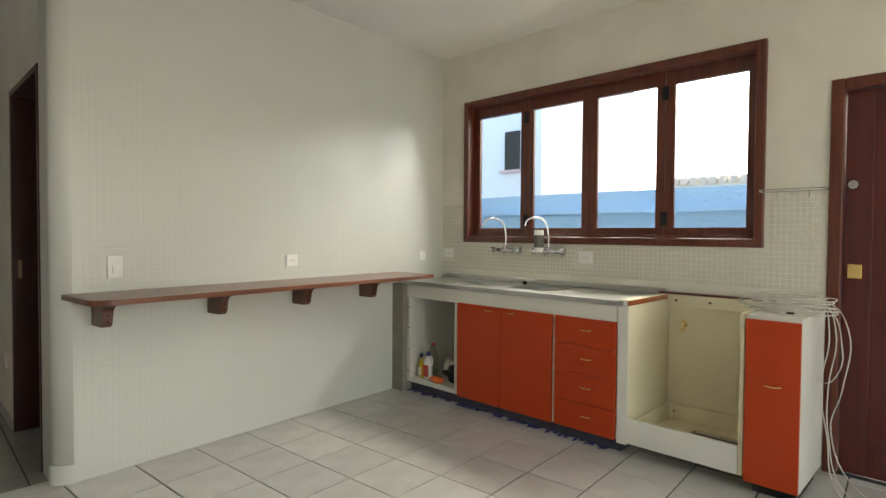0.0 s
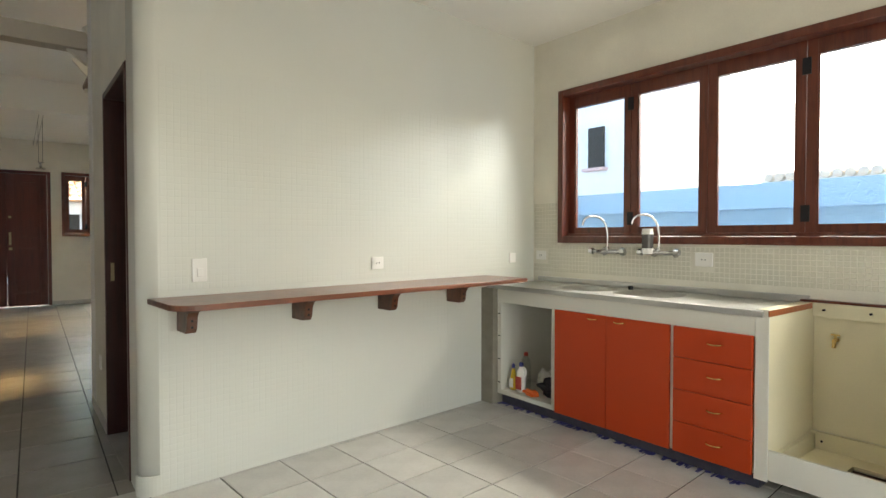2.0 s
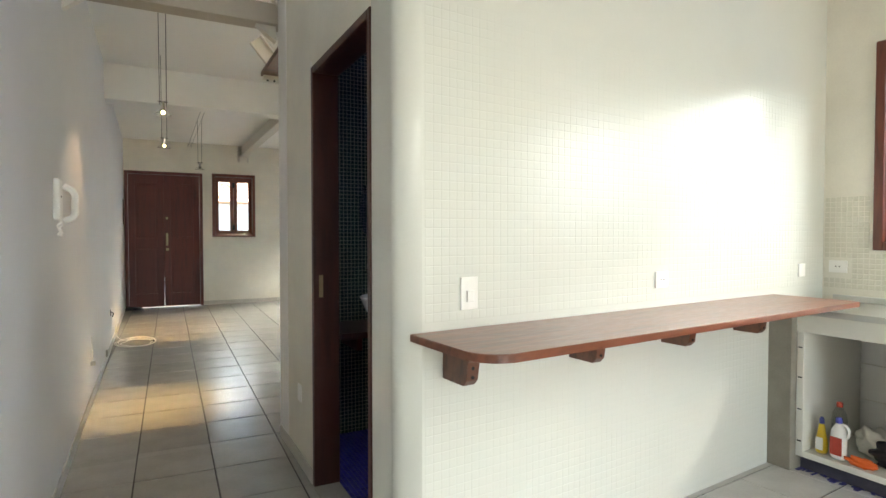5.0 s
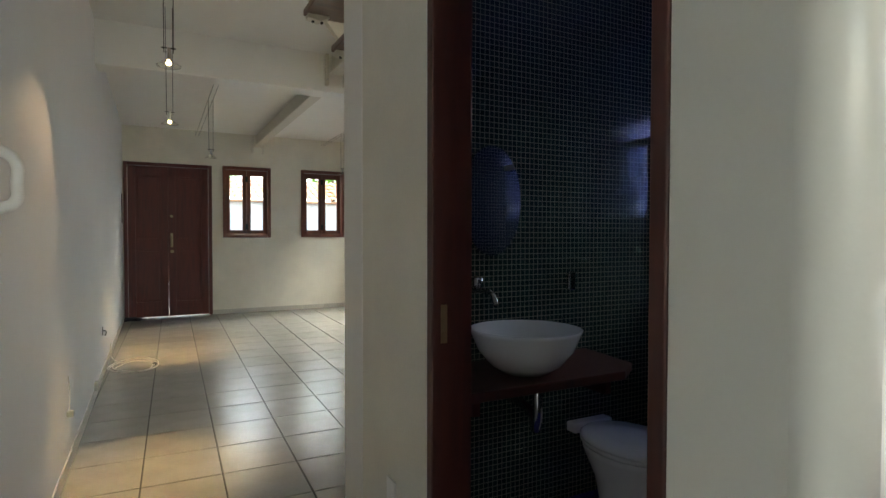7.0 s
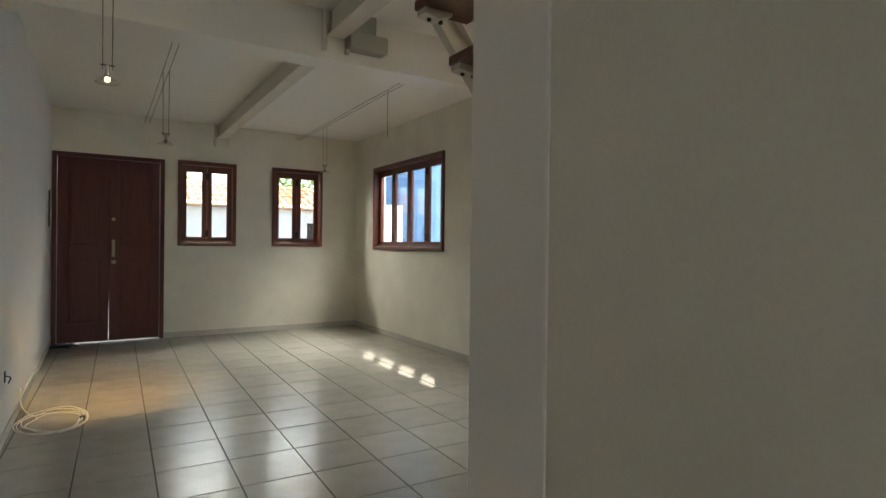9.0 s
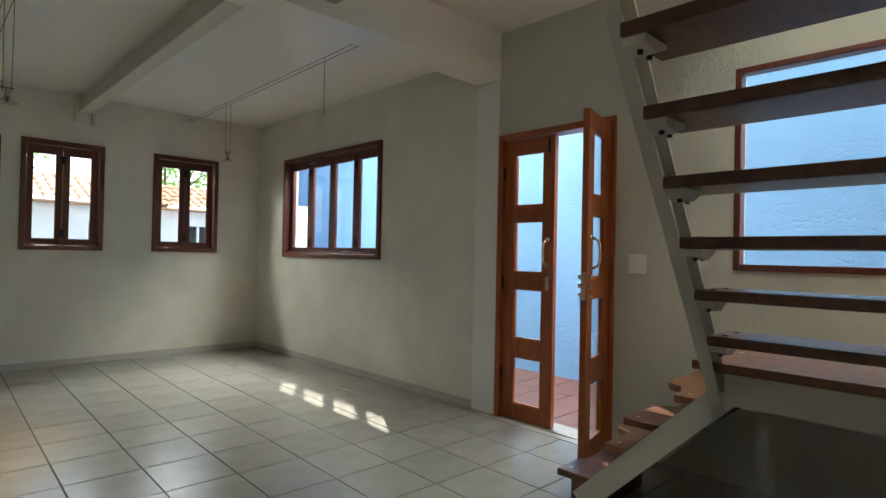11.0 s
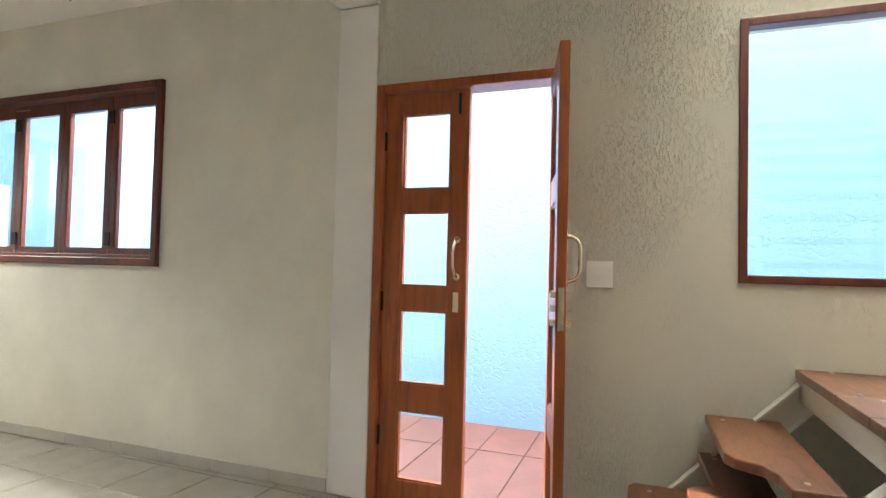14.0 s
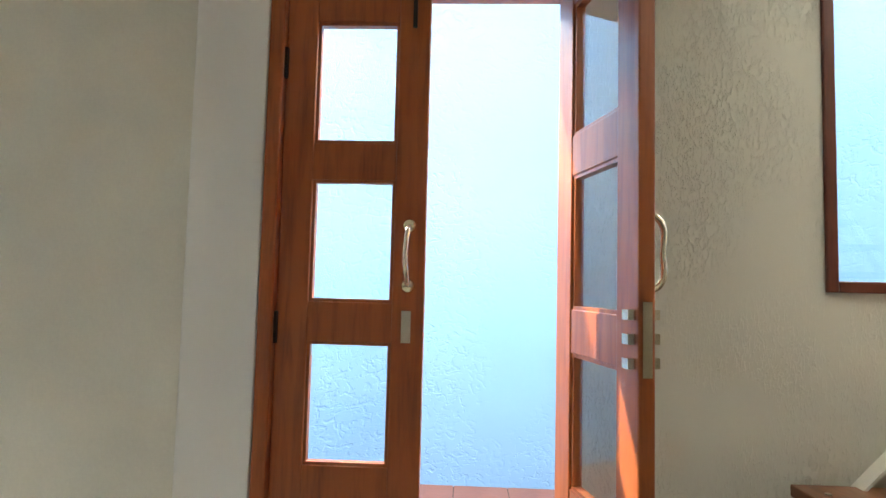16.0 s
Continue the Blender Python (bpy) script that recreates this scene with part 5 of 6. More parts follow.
# ---- bathroom ----
def grid_tile(name, c1, c2, grout, pitch, rough):
    m = bpy.data.materials.new(name)
    m.use_nodes = True
    nt = m.node_tree
    b = nt.nodes["Principled BSDF"]
    b.inputs["Roughness"].default_value = rough
    co, geo = nt.nodes.new("ShaderNodeTexCoord"), nt.nodes.new("ShaderNodeNewGeometry")
    sep, sepn, comb = nt.nodes.new("ShaderNodeSeparateXYZ"), nt.nodes.new("ShaderNodeSeparateXYZ"), nt.nodes.new("ShaderNodeCombineXYZ")
    L = nt.links.new

    def op(kind, a, b2=None):
        n = nt.nodes.new("ShaderNodeMath")
        n.operation = kind
        for i, v in enumerate((a, b2)):
            if v is None:
                continue
            if isinstance(v, (int, float)):
                n.inputs[i].default_value = v
            else:
                L(v, n.inputs[i])
        return n.outputs[0]
    L(co.outputs["Object"], sep.inputs[0])
    L(geo.outputs["Normal"], sepn.inputs[0])
    ny, nz = op("ABSOLUTE", sepn.outputs[1]), op("ABSOLUTE", sepn.outputs[2])
    use_y = op("GREATER_THAN", 0.5, ny)
    u = op("ADD", op("MULTIPLY", sep.outputs[0], op("SUBTRACT", 1.0, use_y)), op("MULTIPLY", sep.outputs[1], use_y))
    flat = op("GREATER_THAN", nz, 0.5)
    v = op("ADD", op("MULTIPLY", sep.outputs[2], op("SUBTRACT", 1.0, flat)), op("MULTIPLY", sep.outputs[0], flat))
    L(u, comb.inputs[0])
    L(v, comb.inputs[1])
    br = nt.nodes.new("ShaderNodeTexBrick")
    br.offset = 0.0
    br.inputs["Scale"].default_value = 1.0
    br.inputs["Brick Width"].default_value, br.inputs["Row Height"].default_value = pitch, pitch
    br.inputs["Mortar Size"].default_value, br.inputs["Mortar Smooth"].default_value = pitch * 0.07, 0.1
    for k, cc in (("Color1", c1), ("Color2", c2), ("Mortar", grout)):
        br.inputs[k].default_value = (*cc, 1)
    L(comb.outputs[0], br.inputs["Vector"])
    L(br.outputs["Color"], b.inputs["Base Color"])
    bp = nt.nodes.new("ShaderNodeBump")
    bp.inputs["Distance"].default_value, bp.invert = 0.0015, True
    L(br.outputs["Fac"], bp.inputs["Height"])
    L(bp.outputs["Normal"], b.inputs["Normal"])
    return m


MOSAIC_DK = grid_tile("dark_glass_mosaic", (0.012, 0.030, 0.028), (0.025, 0.05, 0.045), (0.30, 0.32, 0.26), 0.024, 0.15)
MOSAIC_BL = grid_tile("blue_floor_mosaic", (0.03, 0.03, 0.20), (0.05, 0.05, 0.30), (0.10, 0.10, 0.22), 0.024, 0.25)
structure("bath_north_lining", boxes((XH + 0.15, 3.30, 5.455, 5.469, 0, 2.6)), MOSAIC_DK, "dark green glass mosaic wall with pale joints", "wall")
# unseen wall, lined dark to keep the mirror's reflection dark
structure("bath_south_lining", boxes((XH + 0.16, 3.30, YK + 0.101, YK + 0.104, 0, 2.6)), MOSAIC_DK, "unseen bathroom wall, dark glass mosaic assumed for the mirror's reflection", "wall")
wall_x("wall_bath_east", 3.22, 3.36, YK + 0.104, 5.455, 0, 2.62, [(4.50, 5.21, 1.33, 2.09)], MOSAIC_DK, "dark mosaic wall with a small window")
structure("bath_floor", boxes((XH + 0.12, 3.22, YK + 0.104, 5.455, -0.004, 0.003)), MOSAIC_BL, "blue mosaic bathroom floor", "floor")
structure("bath_ceiling", boxes((XH + 0.15, 3.36, YK + 0.104, 5.455, 2.62, 2.70)), CEIL_MATT, "bathroom ceiling", "ceiling")
structure("bath_door_sill", boxes((XH - 0.01, XH + 0.12, 4.026, 4.794, -0.004, 0.006)), TILE, "pale stone door sill", "threshold", 0.002)
bw = thing("window_bath", "small dark wooden bathroom window", "window", pose(3.22, 4.72, 1.30), kind="structure")
for nm, dd in (("frame_jamb", (3.20, 3.28, 4.50, 4.56, 1.33, 2.09)), ("frame_jamb", (3.20, 3.28, 5.13, 5.21, 1.33, 2.09)), ("frame_head", (3.20, 3.28, 4.56, 5.13, 2.02, 2.09)), ("window_sill", (3.20, 3.28, 4.56, 5.13, 1.33, 1.39))):
    box_part(nm, dd, WOOD_DOOR, bw, 0.004)
g = box_part("pane", (3.236, 3.24, 4.555, 5.135, 1.385, 2.025), GLASS, bw)
g.visible_shadow = False
CERAMIC = material("white_ceramic", (0.78, 0.78, 0.76), 0.15, var=0.02)
bs = thing("vanity_shelf", "dark red wooden vanity shelf on the mosaic wall", "shelf", pose(1.72, 5.45, 0.68))
part("board", slab([(1.22, 5.454), (1.22, 5.02), (1.98, 5.02), (2.12, 5.12), (2.16, 5.454)], 0.68, 0.715), WOOD_BATH, bs, bevel=0.004)
part("bracket", boxes((1.35, 1.38, 5.15, 5.454, 0.585, 0.68)), WOOD_DOOR, bs)
part("bracket", boxes((2.0, 2.03, 5.15, 5.454, 0.585, 0.68)), WOOD_DOOR, bs)
sk = thing("vessel_sink", "round white ceramic vessel sink on the vanity shelf", "sink", pose(1.62, 5.20, 0.716))
part("bowl", lathe([(0.09, 0), (0.14, 0.03), (0.19, 0.09), (0.22, 0.16), (0.225, 0.172), (0.215, 0.174), (0.18, 0.10), (0.10, 0.03), (0.02, 0.022)], 1.62, 5.20, 0.716, 36), CERAMIC, sk, smooth=True)
fa = thing("basin_tap", "chrome wall basin tap over the vessel sink", "tap", pose(1.52, 5.45, 1.02))
bm = tube([(1.52, 5.454, 1.02), (1.52, 5.36, 1.03), (1.52, 5.28, 1.015), (1.52, 5.26, 0.98)], 0.012)
cyl(bm, (1.52, 5.42, 1.03), (1.52, 5.40, 1.08), 0.018, 0.022, 12)
part("spout", bm, CHROME, fa, smooth=True)
mi = thing("bath_mirror", "tall frameless mirror on the mosaic wall", "mirror", pose(1.58, 5.45, 1.5))
MIRROR = material("mirror", (0.8, 0.82, 0.82), 0.02, 1.0, var=0.0)
bm = bmesh.new()
vs0, vs1 = [], []
for i in range(32):
    a = 2 * math.pi * i / 32
    vs0.append(bm.verts.new((1.62 + 0.15 * math.cos(a), 5.447, 1.41 + 0.24 * math.sin(a))))
    vs1.append(bm.verts.new((1.62 + 0.15 * math.cos(a), 5.453, 1.41 + 0.24 * math.sin(a))))
bm.faces.new(vs0)
bm.faces.new(vs1[::-1])
for i in range(32):
    bm.faces.new((vs0[i], vs0[(i + 1) % 32], vs1[(i + 1) % 32], vs1[i]))
part("plate", bm, MIRROR, mi)
sd = thing("soap_holder", "small chrome holder on the mosaic wall", "holder", pose(1.98, 5.45, 1.05))
bm = bmesh.new()
bm_box(bm, 2.035, 2.075, 5.425, 5.454, 1.0, 1.09)
part("body", bm, CHROME, sd, bevel=0.008)
tp = thing("paper_roll", "white toilet paper roll on a holder", "paper roll", pose(2.56, 5.40, 0.58))
bm = bmesh.new()
cyl(bm, (2.62, 5.385, 0.55), (2.74, 5.385, 0.55), 0.055, n=24)
part("roll", bm, PLASTIC_W, tp, smooth=False)
part("arm", tube([(2.60, 5.454, 0.55), (2.60, 5.385, 0.55), (2.75, 5.385, 0.55)], 0.006), CHROME, tp)
pp = thing("waste_trap", "chrome waste trap under the vanity shelf", "pipe", pose(1.68, 5.25, 0.45))
bm = tube([(1.68, 5.20, 0.679), (1.68, 5.20, 0.50), (1.70, 5.24, 0.46), (1.72, 5.28, 0.50), (1.72, 5.36, 0.53), (1.72, 5.454, 0.53)], 0.02)
part("trap", bm, CHROME, pp, smooth=True)
to = thing("toilet", "white ceramic toilet with its lid closed", "toilet", pose(2.25, 5.1, 0))
prof = [(0.13, 0.003), (0.12, 0.10), (0.15, 0.25), (0.20, 0.36), (0.205, 0.385)]
part("bowl", lathe(prof, 2.05, 5.05, 0, 28, 0.86, 1.12), CERAMIC, to, smooth=True)
part("seat", lathe([(0.205, 0.386), (0.212, 0.395), (0.212, 0.405)], 2.05, 5.05, 0, 28, 0.86, 1.12), CERAMIC, to, smooth=True)
part("lid", lathe([(0.210, 0.406), (0.212, 0.415), (0.20, 0.425), (0.10, 0.430)], 2.05, 5.05, 0, 28, 0.86, 1.12), CERAMIC, to, "closed white lid", smooth=True)
part("hinge_block", boxes((1.94, 2.16, 5.27, 5.33, 0.386, 0.43)), CERAMIC, to, bevel=0.008)
sh = thing("shower_screen", "clear glass shower screen in a white rail", "shower screen", pose(2.62, 4.8, 0))
box_part("head_rail", (2.60, 2.64, YK + 0.106, 5.453, 1.735, 1.775), STEEL_WHITE, sh, 0.006)
box_part("post", (2.605, 2.635, 5.42, 5.453, 0.004, 1.734), STEEL_WHITE, sh, 0.003)
box_part("sill_rail", (2.605, 2.635, YK + 0.106, 5.419, 0.004, 0.03), STEEL_WHITE, sh, 0.003)
gp = box_part("glass_panel", (2.617, 2.623, YK + 0.108, 5.418, 0.031, 1.734), SHOWER_GLASS, sh)
ss = thing("hand_shower", "chrome riser rail with a hand shower", "shower", pose(3.0, 5.44, 1.4))
bm = bmesh.new()
cyl(bm, (3.0, 5.425, 1.05), (3.0, 5.425, 1.95), 0.008, n=10)
part("riser", bm, CHROME, ss)
part("hose", tube([(3.0, 5.41, 1.05), (3.06, 5.40, 1.2), (3.10, 5.40, 1.5), (3.05, 5.40, 1.62)], 0.006), CHROME, ss)
bm = bmesh.new()
cyl(bm, (2.9, 5.453, 1.12), (2.9, 5.40, 1.12), 0.022, n=12)
part("valve", bm, CHROME, ss)


# ---- light mosaic on the kitchen walls ----
MOSAIC_PAINTED = material("painted_mosaic", (0.69, 0.70, 0.64), 0.22, var=0.04, scale=2.0, bump=0.0003, bump_scale=90)
MOSAIC_CREAM = material("cream_mosaic", (0.66, 0.64, 0.54), 0.25, var=0.06, scale=8)


def mosaic(wall, side, a0, a1, z0, z1, pitch, gap, h, mat, near, skip=()):
    """Small square tesserae; those inside `near` (a0, a1, z0, z1) are single pieces, the rest one joined part."""
    s = pitch / 2 - gap

    def mesh_of(pts):
        verts, faces = [], []
        for a, z in pts:
            i = len(verts)
            e = 0.0024
            for d, v in ((s, 0.0), (s - 0.0005, h * 0.6), (s - e, h)):
                for sa, sz in ((-1, -1), (1, -1), (1, 1), (-1, 1)):
                    verts.append((a + sa * d, -v, z + sz * d))
            faces += [(i + 8, i + 9, i + 10, i + 11)]
            for r in (0, 4):
                for k in range(4):
                    faces.append((i + r + k, i + r + (k + 1) % 4, i + r + 4 + (k + 1) % 4, i + r + 4 + k))
        me = bpy.data.meshes.new("tessera")
        me.from_pydata(verts, [], faces)
        me.materials.append(mat)
        return me
    m = SHELF_WALL @ Matrix.Translation((0, YK, 0)) if side == "S" else Matrix.Translation((XK, 0, 0)) @ pose(0, 0, 0, 0, 0, -90)
    single, many = mesh_of([(0, 0)]), []
    sg = 1 if side == "S" else -1
    na, nz = int((a1 - a0) / pitch), int((z1 - z0) / pitch)
    for i in range(na):
        for j in range(nz):
            a, z = a0 + (i + 0.5) * pitch, z0 + (j + 0.5) * pitch
            if any(q[0] - s < a < q[1] + s and q[2] - s < z < q[3] + s for q in skip):
                continue
            if near[0] < a < near[1] and near[2] < z < near[3]:
                ob = new("tessera", single)
                ob.parent = wall
                ob.matrix_basis = m @ Matrix.Translation((sg * a, 0, z))
            else:
                many.append((sg * a, z))
    ob = new("tesserae", mesh_of(many))
    ob.parent = wall
    ob.matrix_basis = m
    tagged(ob, kind="stuff")


mosaic(bpy.data.objects["wall_kitchen_shelf"], "S", 1.095, XK - 0.005, 0.003, 2.06, 0.032, 0.0011, 0.0005, MOSAIC_PAINTED, (1.95, 2.50, 1.15, 1.70),
       ((1.03, 3.345, 0.905, 0.936), (3.30, XK, 0.0, 0.95), (1.232, 1.312, 0.995, 1.117), (2.30, 2.395, 1.017, 1.097), (3.604, 3.684, 1.015, 1.095)))
mosaic(bpy.data.objects["wall_east_kitchen"], "K", 1.165, 3.985, 0.945, 1.50, 0.030, 0.0026, 0.0022, MOSAIC_CREAM, (1.16, 1.45, 0.95, 1.40),
       ((1.46, 3.72, 1.172, 1.6), (3.845, 3.965, 1.03, 1.112), (2.518, 2.638, 1.03, 1.125), (1.46, 1.49, 1.46, 1.5)))



# ---- outside ----
RED_TILE = material("red_clay_patio_tile", (0.095, 0.038, 0.029), 0.5, var=0.5, scale=5, grain=40, bump=0.001, bump_scale=25)
ROOF_TILE = material("clay_roof_tile", (0.62, 0.32, 0.16), 0.8, var=0.3, scale=6)
# shed roof tile, paled so that the glare outdoors sits in its colour
PALE_TILE = material("glare_pale_roof_tile", (0.70, 0.62, 0.52), 0.85, var=0.25, scale=6)
RENDER_W = material("white_render", (0.88, 0.87, 0.84), 0.8, var=0.05)
RENDER_P = material("pink_render", (0.70, 0.48, 0.44), 0.8, var=0.08)
LEAF = material("leaf_green", (0.10, 0.24, 0.035), 0.55, var=0.5, scale=9)
_nt = LEAF.node_tree
_tl, _mix = _nt.nodes.new("ShaderNodeBsdfTranslucent"), _nt.nodes.new("ShaderNodeMixShader")
_tl.inputs["Color"].default_value = (0.22, 0.42, 0.05, 1)
_mix.inputs[0].default_value = 0.45
_nt.links.new(_nt.nodes["Principled BSDF"].outputs[0], _mix.inputs[1])
_nt.links.new(_tl.outputs[0], _mix.inputs[2])
_nt.links.new(_mix.outputs[0], _nt.nodes["Material Output"].inputs["Surface"])
BARK = material("bark", (0.12, 0.08, 0.05), 0.9, var=0.3, bump=0.01, bump_scale=20)
ASPHALT = material("asphalt", (0.09, 0.09, 0.09), 0.9, var=0.25, scale=2)

structure("patio_bed", boxes((XE + 0.18, 5.60, 5.0, 13.0, -0.25, -0.052)), GROUT, "dark joints of the patio paving", "pavement")
patio = structure("patio", boxes((XE + 0.18, 5.60, 5.0, 13.0, -0.19, -0.056)), GROUT, "red clay tile patio between house and blue wall", "pavement")
structure("neighbour_wall_tall", boxes((5.60, 5.85, 5.30, 19.0, -0.25, 5.45)), BLUE, "tall bright blue plastered boundary wall", "wall")
structure("neighbour_wall_low", boxes((5.62, 5.84, -8, 5.30, -0.25, 1.46), (5.59, 5.86, -8, 5.30, 1.46, 1.50), (5.64, 5.82, -8, 5.30, 1.50, 1.68)), BLUE, "low blue boundary wall with a ledge", "wall")
structure("white_garden_wall", boxes((XE + 0.18, 5.10, 13.75, 13.95, -0.25, 1.98)), RENDER_W, "sunlit white garden wall at the end of the side passage", "wall")
structure("street", boxes((-40, 45, 16.0, 24.0, -0.24, -0.195)), ASPHALT, "grey asphalt street in front of the house", "road")


def far_house(x0, x1, y0, y1, h, mat, label):
    c = thing("house", label, "house", pose((x0 + x1) / 2, y0, -0.2))
    wins = [(x0 + 0.8 + i * 2.2, x0 + 1.7 + i * 2.2, 0.8, 1.9) for i in range(int((x1 - x0 - 1.2) / 2.2))]
    bm = bmesh.new()
    for a0, a1, b0, b1 in wall_boxes(x0, x1, -0.2, h, wins):
        bm_box(bm, a0, a1, y0, y0 + 0.25, b0, b1)
    bm_box(bm, x0, x0 + 0.2, y0 + 0.25, y1, -0.2, h)
    bm_box(bm, x1 - 0.2, x1, y0 + 0.25, y1, -0.2, h)
    part("wall", bm, mat, c)
    for a0, a1, b0, b1 in wins:
        w = part("window", boxes((a0, a1, y0 + 0.12, y0 + 0.16, b0, b1)), GROUT, c)
        part("window_frame", boxes((a0, a0 + 0.05, y0 + 0.08, y0 + 0.12, b0, b1), (a1 - 0.05, a1, y0 + 0.08, y0 + 0.12, b0, b1), ((a0 + a1) / 2 - 0.03, (a0 + a1) / 2 + 0.03, y0 + 0.08, y0 + 0.12, b0, b1)), RENDER_W, w)
    roof = part("roof", boxes((x0 - 0.3, x1 + 0.3, y0 - 0.35, y0 + 0.05, h - 0.06, h - 0.01)), ROOF_TILE, c)
    # rows of half-round tiles up the slope
    bm = bmesh.new()
    rows, pitch, run = 5, 0.23, 0.42
    n = int((x1 - x0 + 0.6) / pitch)
    for r in range(rows):
        for i in range(n):
            xa = x0 - 0.3 + i * pitch
            ya, yb = y0 - 0.4 + r * run, y0 - 0.4 + (r + 1) * run + 0.05
            za, zb = h + r * 0.15 + 0.02, h + (r + 1) * 0.15
            prev = None
            for k in range(6):
                an = math.pi * k / 5
                dx, dz = 0.115 - 0.115 * math.cos(an), 0.075 * math.sin(an)
                pa, pb = bm.verts.new((xa + dx, ya, za + dz)), bm.verts.new((xa + dx, yb, zb + dz))
                if prev:
                    bm.faces.new((prev[0], pa, pb, prev[1]))
                prev = (pa, pb)
    tagged(part("roof_tiles", bm, ROOF_TILE, roof), kind="stuff")
    part("roof_back", boxes((x0 - 0.3, x1 + 0.3, y0 + 0.1, y1, h - 0.01, h + 0.02)), ROOF_TILE, roof)


far_house(-6.0, 14.0, 21.5, 27.0, 2.35, RENDER_W, "low white house with a clay tile roof across the street")


def tree(x, y, h, r, seed):
    t = thing("tree", "leafy green tree standing behind the roofs", "tree", pose(x, y, -0.2))
    rnd = random.Random(seed)
    bm = bmesh.new()
    cyl(bm, (x, y, -0.2), (x + 0.15, y, h * 0.55), 0.22, 0.12, 10)
    for k in range(6):
        a = k * 1.05 + rnd.uniform(-0.3, 0.3)
        cyl(bm, (x + 0.13, y, h * 0.5), (x + r * 0.7 * math.cos(a), y + r * 0.7 * math.sin(a), h * rnd.uniform(0.7, 0.95)), 0.08, 0.02, 7)
    part("trunk", bm, BARK, t)
    verts, faces = [], []
    for k in range(42):
        u = Vector((rnd.gauss(0, 1), rnd.gauss(0, 1), rnd.gauss(0, 1))).normalized() * rnd.uniform(0.35, 1.0)
        c = Vector((x + u.x * r, y + u.y * r, h * 0.80 + u.z * r * 0.75))
        cr = r * rnd.uniform(0.16, 0.30)
        for j in range(75):
            p = c + Vector((rnd.gauss(0, 0.5), rnd.gauss(0, 0.5), rnd.gauss(0, 0.5))) * cr
            s = rnd.uniform(0.07, 0.15)
            d, e = Vector((rnd.gauss(0, 1), rnd.gauss(0, 1), rnd.gauss(0, 0.6))).normalized(), Vector((rnd.gauss(0, 1), rnd.gauss(0, 1), rnd.gauss(0, 1))).normalized()
            i = len(verts)
            verts += [p - d * s, p + e * s * 0.45, p + d * s, p - e * s * 0.45]
            faces.append((i, i + 1, i + 2, i + 3))
    me = bpy.data.meshes.new("crown")
    me.from_pydata(verts, [], faces)
    me.materials.append(LEAF)
    ob = new("crown", me)
    ob.parent = t
    ob.matrix_parent_inverse = t.matrix_basis.inverted()
    tagged(ob, "uneven crown of small green leaves", kind="stuff")


tree(2.2, 31.0, 6.0, 2.6, 3)
tree(8.5, 32.0, 6.4, 2.8, 5)
tree(13.5, -2.0, 4.2, 1.4, 8)

# white house beyond the low wall, seen from the kitchen
nb = thing("neighbour_house", "white neighbouring house with a small shuttered window", "house", pose(14.5, 9.5, -0.2))
part("wall", boxes((12.0, 12.3, 8.5, 14.5, -0.2, 6.5), (12.3, 17.0, 8.5, 8.75, -0.2, 6.5)), RENDER_W, nb)
nbw = part("window", boxes((11.93, 12.01, 9.15, 9.6, 2.9, 3.9)), GROUT, nb, "dark shuttered window")
part("window_sill", boxes((11.80, 12.01, 9.05, 9.7, 2.83, 2.9)), RENDER_P, nbw)
part("roof", boxes((11.7, 17.3, 8.2, 14.8, 6.5, 6.62)), ROOF_TILE, nb)
low = thing("neighbour_shed", "low white building with a clay tile roof beyond the blue wall", "house", pose(17.0, 2.0, -0.2))
part("wall", boxes((15.0, 15.25, -12.0, 6.8, -0.2, 2.6)), RENDER_W, low)
bm = bmesh.new()
for i in range(80):
    cyl(bm, (14.8, -12.0 + i * 0.235, 2.62), (16.8, -12.0 + i * 0.235, 2.78), 0.10, n=8)
part("roof", bm, PALE_TILE, low)
# unseen pale ground added to bounce daylight up into the kitchen
ALLEY = material("pale_bounce_concrete", (0.46, 0.44, 0.40), 0.85, var=0.18, scale=2.5, bump=0.002, bump_scale=30)
structure("alley_bounce_slab", boxes((XK + 0.18, 5.62, YS - 4.0, 4.99, -0.21, -0.06)), ALLEY, "unseen pale concrete slab in the side alley that bounces light indoors", "pavement")
# emissive sheet added for the white sky; its glow also lights the kitchen
GLOW_SHEET = bpy.data.materials.new("white_glow_sheet")
GLOW_SHEET.use_nodes = True
GLOW_SHEET.node_tree.nodes["Principled BSDF"].inputs["Emission Color"].default_value = (0.97, 0.99, 1.0, 1)
GLOW_SHEET.node_tree.nodes["Principled BSDF"].inputs["Emission Strength"].default_value = 2.3
structure("backdrop", boxes((70, 70.5, -70, 90, -1, 45)), GLOW_SHEET, "glowing white sheet that stands in for the far sky", "backdrop")
# unseen eave over the kitchen window, sized to stop direct sun
structure("kitchen_eave", boxes((XK + 0.18, 4.86, YS, 5.2, 2.78, 2.86)), RENDER_W, "unseen white eave slab that keeps sun off the kitchen window", "roof", 0.01)
# unseen slab added in front to stop direct sun at the windows
structure("front_sun_block", boxes((XW - 0.4, XE + 0.5, YF + 0.2, YF + 1.9, 2.72, 2.80)), RENDER_W, "unseen white slab that keeps sun off the front windows", "roof")



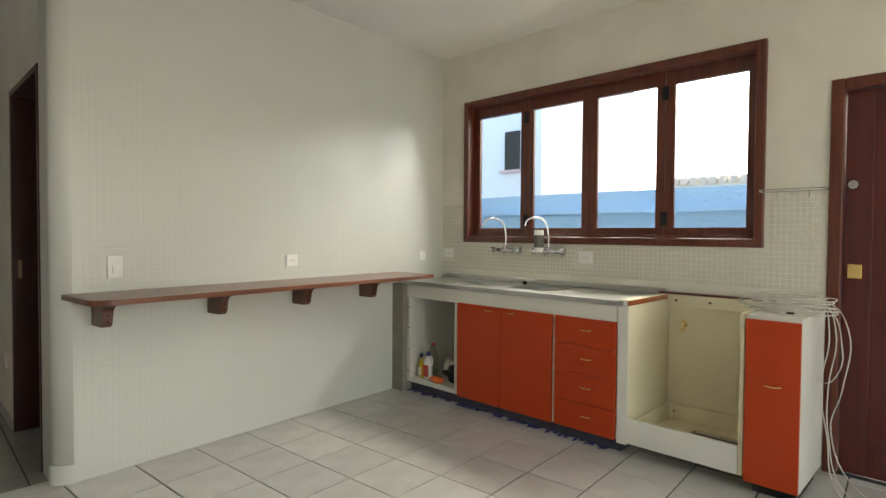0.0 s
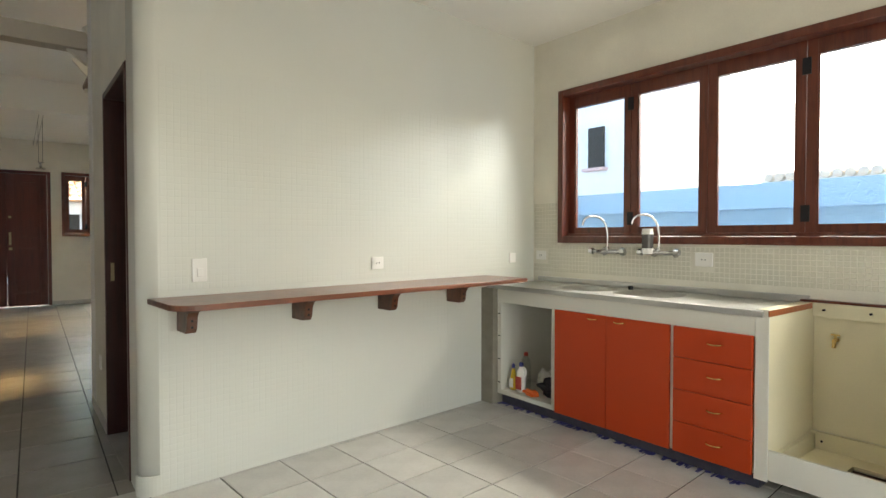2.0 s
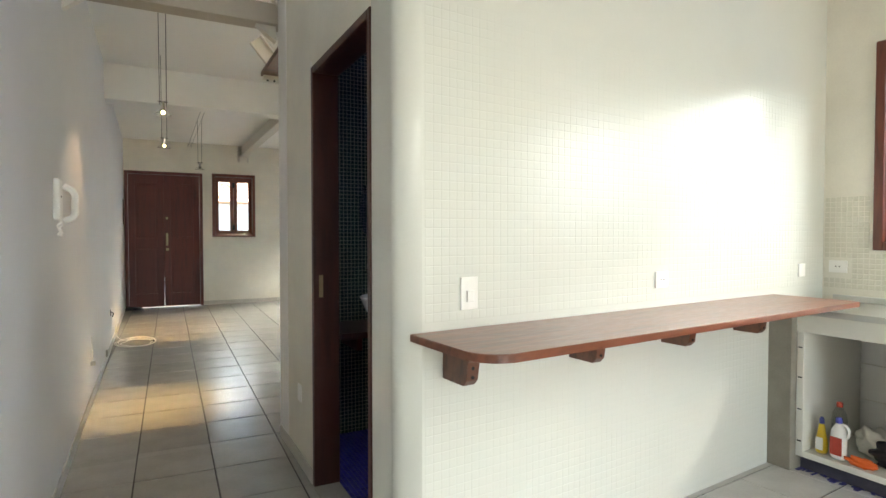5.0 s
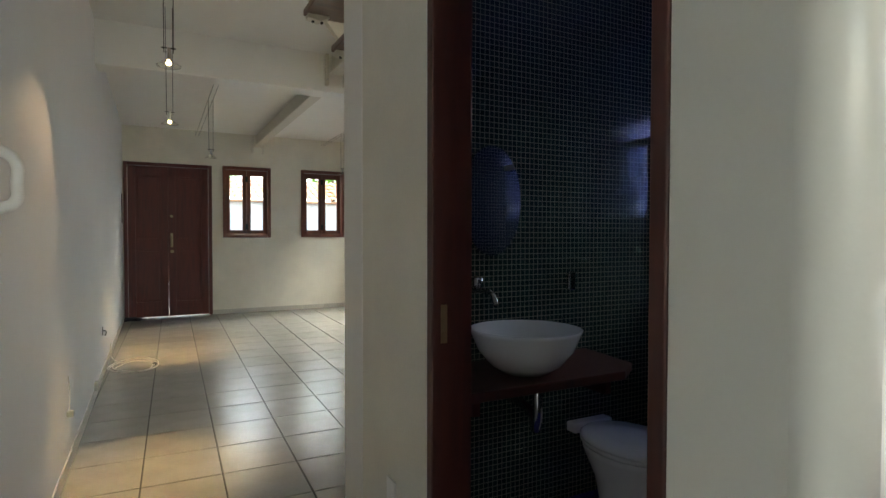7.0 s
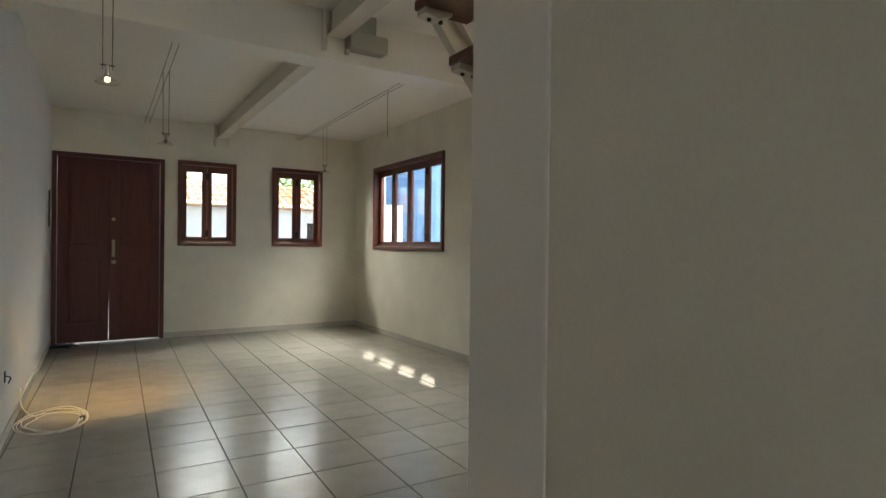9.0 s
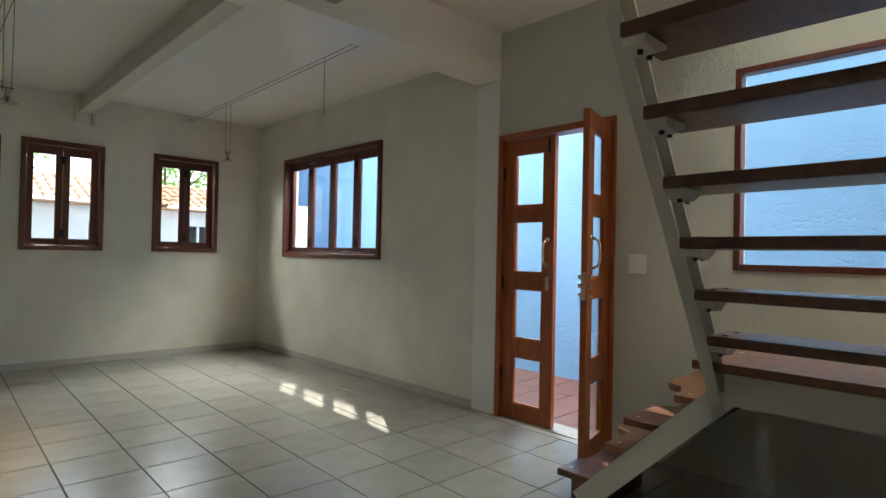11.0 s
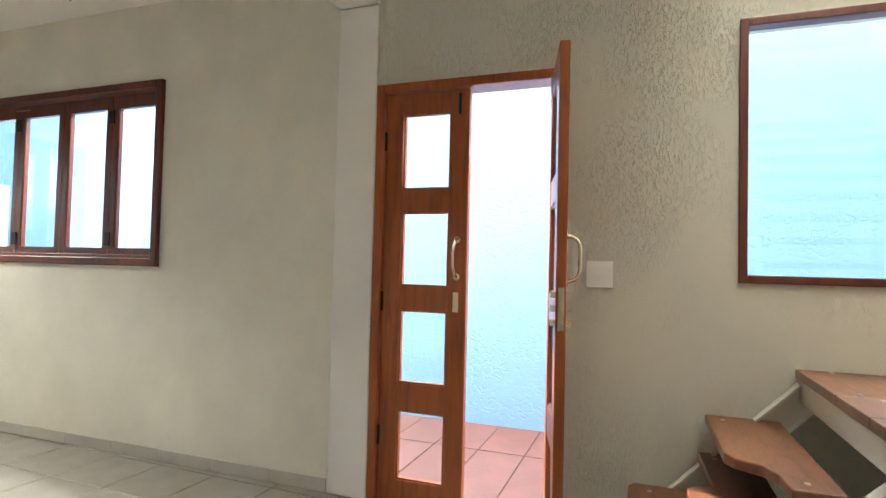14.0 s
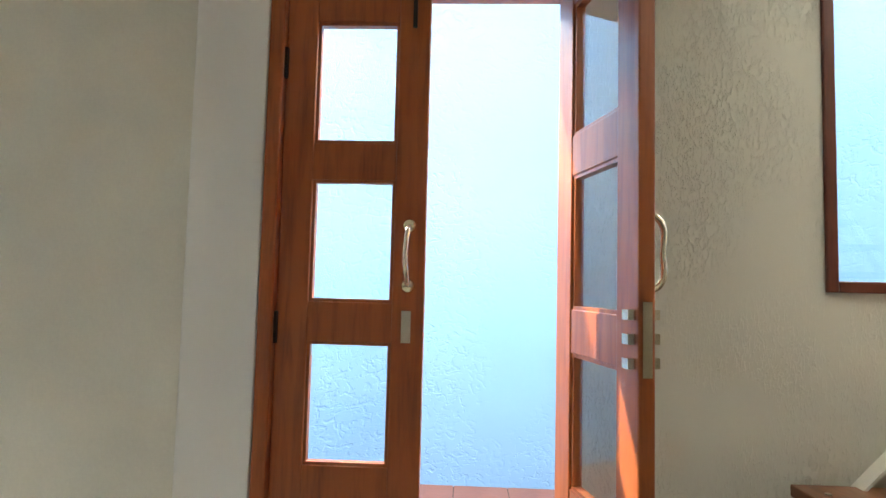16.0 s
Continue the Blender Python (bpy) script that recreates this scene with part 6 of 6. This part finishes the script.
# ---- floor tiles, one by one ----
def tile_mesh(w, d, name, mat, t=0.0055, gap=0.0034, bev=0.002):
    bm = bmesh.new()
    a, b = w / 2 - gap, d / 2 - gap
    lo = [bm.verts.new((sx * a, sy * b, -t)) for sx, sy in ((-1, -1), (1, -1), (1, 1), (-1, 1))]
    mi = [bm.verts.new((sx * a, sy * b, -bev)) for sx, sy in ((-1, -1), (1, -1), (1, 1), (-1, 1))]
    hi = [bm.verts.new((sx * (a - bev), sy * (b - bev), 0)) for sx, sy in ((-1, -1), (1, -1), (1, 1), (-1, 1))]
    bm.faces.new(hi)
    for r0, r1 in ((lo, mi), (mi, hi)):
        for i in range(4):
            bm.faces.new((r0[i], r0[(i + 1) % 4], r1[(i + 1) % 4], r1[i]))
    return to_mesh(name, bm, mat)


def clip(poly, x_lo, x_hi, y_lo, y_hi):
    for k, lim, s in ((0, x_lo, 1), (0, x_hi, -1), (1, y_lo, 1), (1, y_hi, -1)):
        out = []
        for p, q in zip(poly, poly[1:] + poly[:1]):
            dp, dq = (p[k] - lim) * s, (q[k] - lim) * s
            if dp >= 0:
                out.append(p)
            if dp * dq < 0:
                f = dp / (dp - dq)
                out.append((p[0] + f * (q[0] - p[0]), p[1] + f * (q[1] - p[1])))
        poly = out
        if not poly:
            break
    return poly


def cut_tile(poly, name, mat, t=0.0055):
    bm = bmesh.new()
    lo, hi = [bm.verts.new((x, y, -t)) for x, y in poly], [bm.verts.new((x, y, 0)) for x, y in poly]
    bm.faces.new(hi)
    for i in range(len(poly)):
        j = (i + 1) % len(poly)
        bm.faces.new((lo[i], lo[j], hi[j], hi[i]))
    return to_mesh(name, bm, mat)


def lay(parent, x_lo, x_hi, y_lo, y_hi, x0, y0, px, py, z, mat, name="tile", turn=0.0, gap=0.0034):
    """Tiles px by py on a grid through (x0, y0), turned by some degrees and cut to the given rectangle."""
    c, s = math.cos(radians(turn)), math.sin(radians(turn))
    whole = tile_mesh(px, py, name, mat, gap=gap)
    rnd = random.Random(7)
    n = int(max(x_hi - x_lo, y_hi - y_lo) / min(px, py)) + 4
    i0, j0 = round(((x_lo + x_hi) / 2 - x0) / px), round(((y_lo + y_hi) / 2 - y0) / py)
    for i in range(i0 - n, i0 + n):
        for j in range(j0 - n, j0 + n):
            u, v = (i + 0.5) * px, (j + 0.5) * py
            cx, cy = x0 + c * u - s * v, y0 + s * u + c * v
            a, b = px / 2 - gap, py / 2 - gap
            quad = [(cx + c * p - s * q, cy + s * p + c * q) for p, q in ((-a, -b), (a, -b), (a, b), (-a, b))]
            cut = clip(quad, x_lo, x_hi, y_lo, y_hi)
            if len(cut) < 3:
                continue
            h = rnd.uniform(-0.0004, 0.0004)
            if all(x_lo <= p[0] <= x_hi and y_lo <= p[1] <= y_hi for p in quad):
                ob = new(name, whole)
                ob.matrix_basis = pose(cx, cy, z + h, 0, 0, turn)
            else:
                area = sum(p[0] * q[1] - q[0] * p[1] for p, q in zip(cut, cut[1:] + cut[:1])) / 2
                if area < 0.0006:
                    continue
                ob = new(name, cut_tile([(p[0] - cx, p[1] - cy) for p in cut], name, mat))
                ob.matrix_basis = pose(cx, cy, z + h)
            ob.parent = parent


floor_ob = bpy.data.objects["floor"]
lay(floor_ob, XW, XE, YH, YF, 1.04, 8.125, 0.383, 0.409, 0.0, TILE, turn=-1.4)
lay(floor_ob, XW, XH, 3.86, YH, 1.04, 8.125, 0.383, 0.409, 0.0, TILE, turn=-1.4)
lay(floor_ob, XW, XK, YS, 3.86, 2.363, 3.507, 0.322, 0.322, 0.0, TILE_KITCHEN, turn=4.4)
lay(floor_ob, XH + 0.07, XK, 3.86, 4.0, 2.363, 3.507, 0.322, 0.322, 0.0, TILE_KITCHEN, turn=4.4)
lay(bpy.data.objects["patio"], XE + 0.19, 5.60, 5.0, 13.0, 4.02, 8.13, 0.95, 0.33, -0.045, RED_TILE)
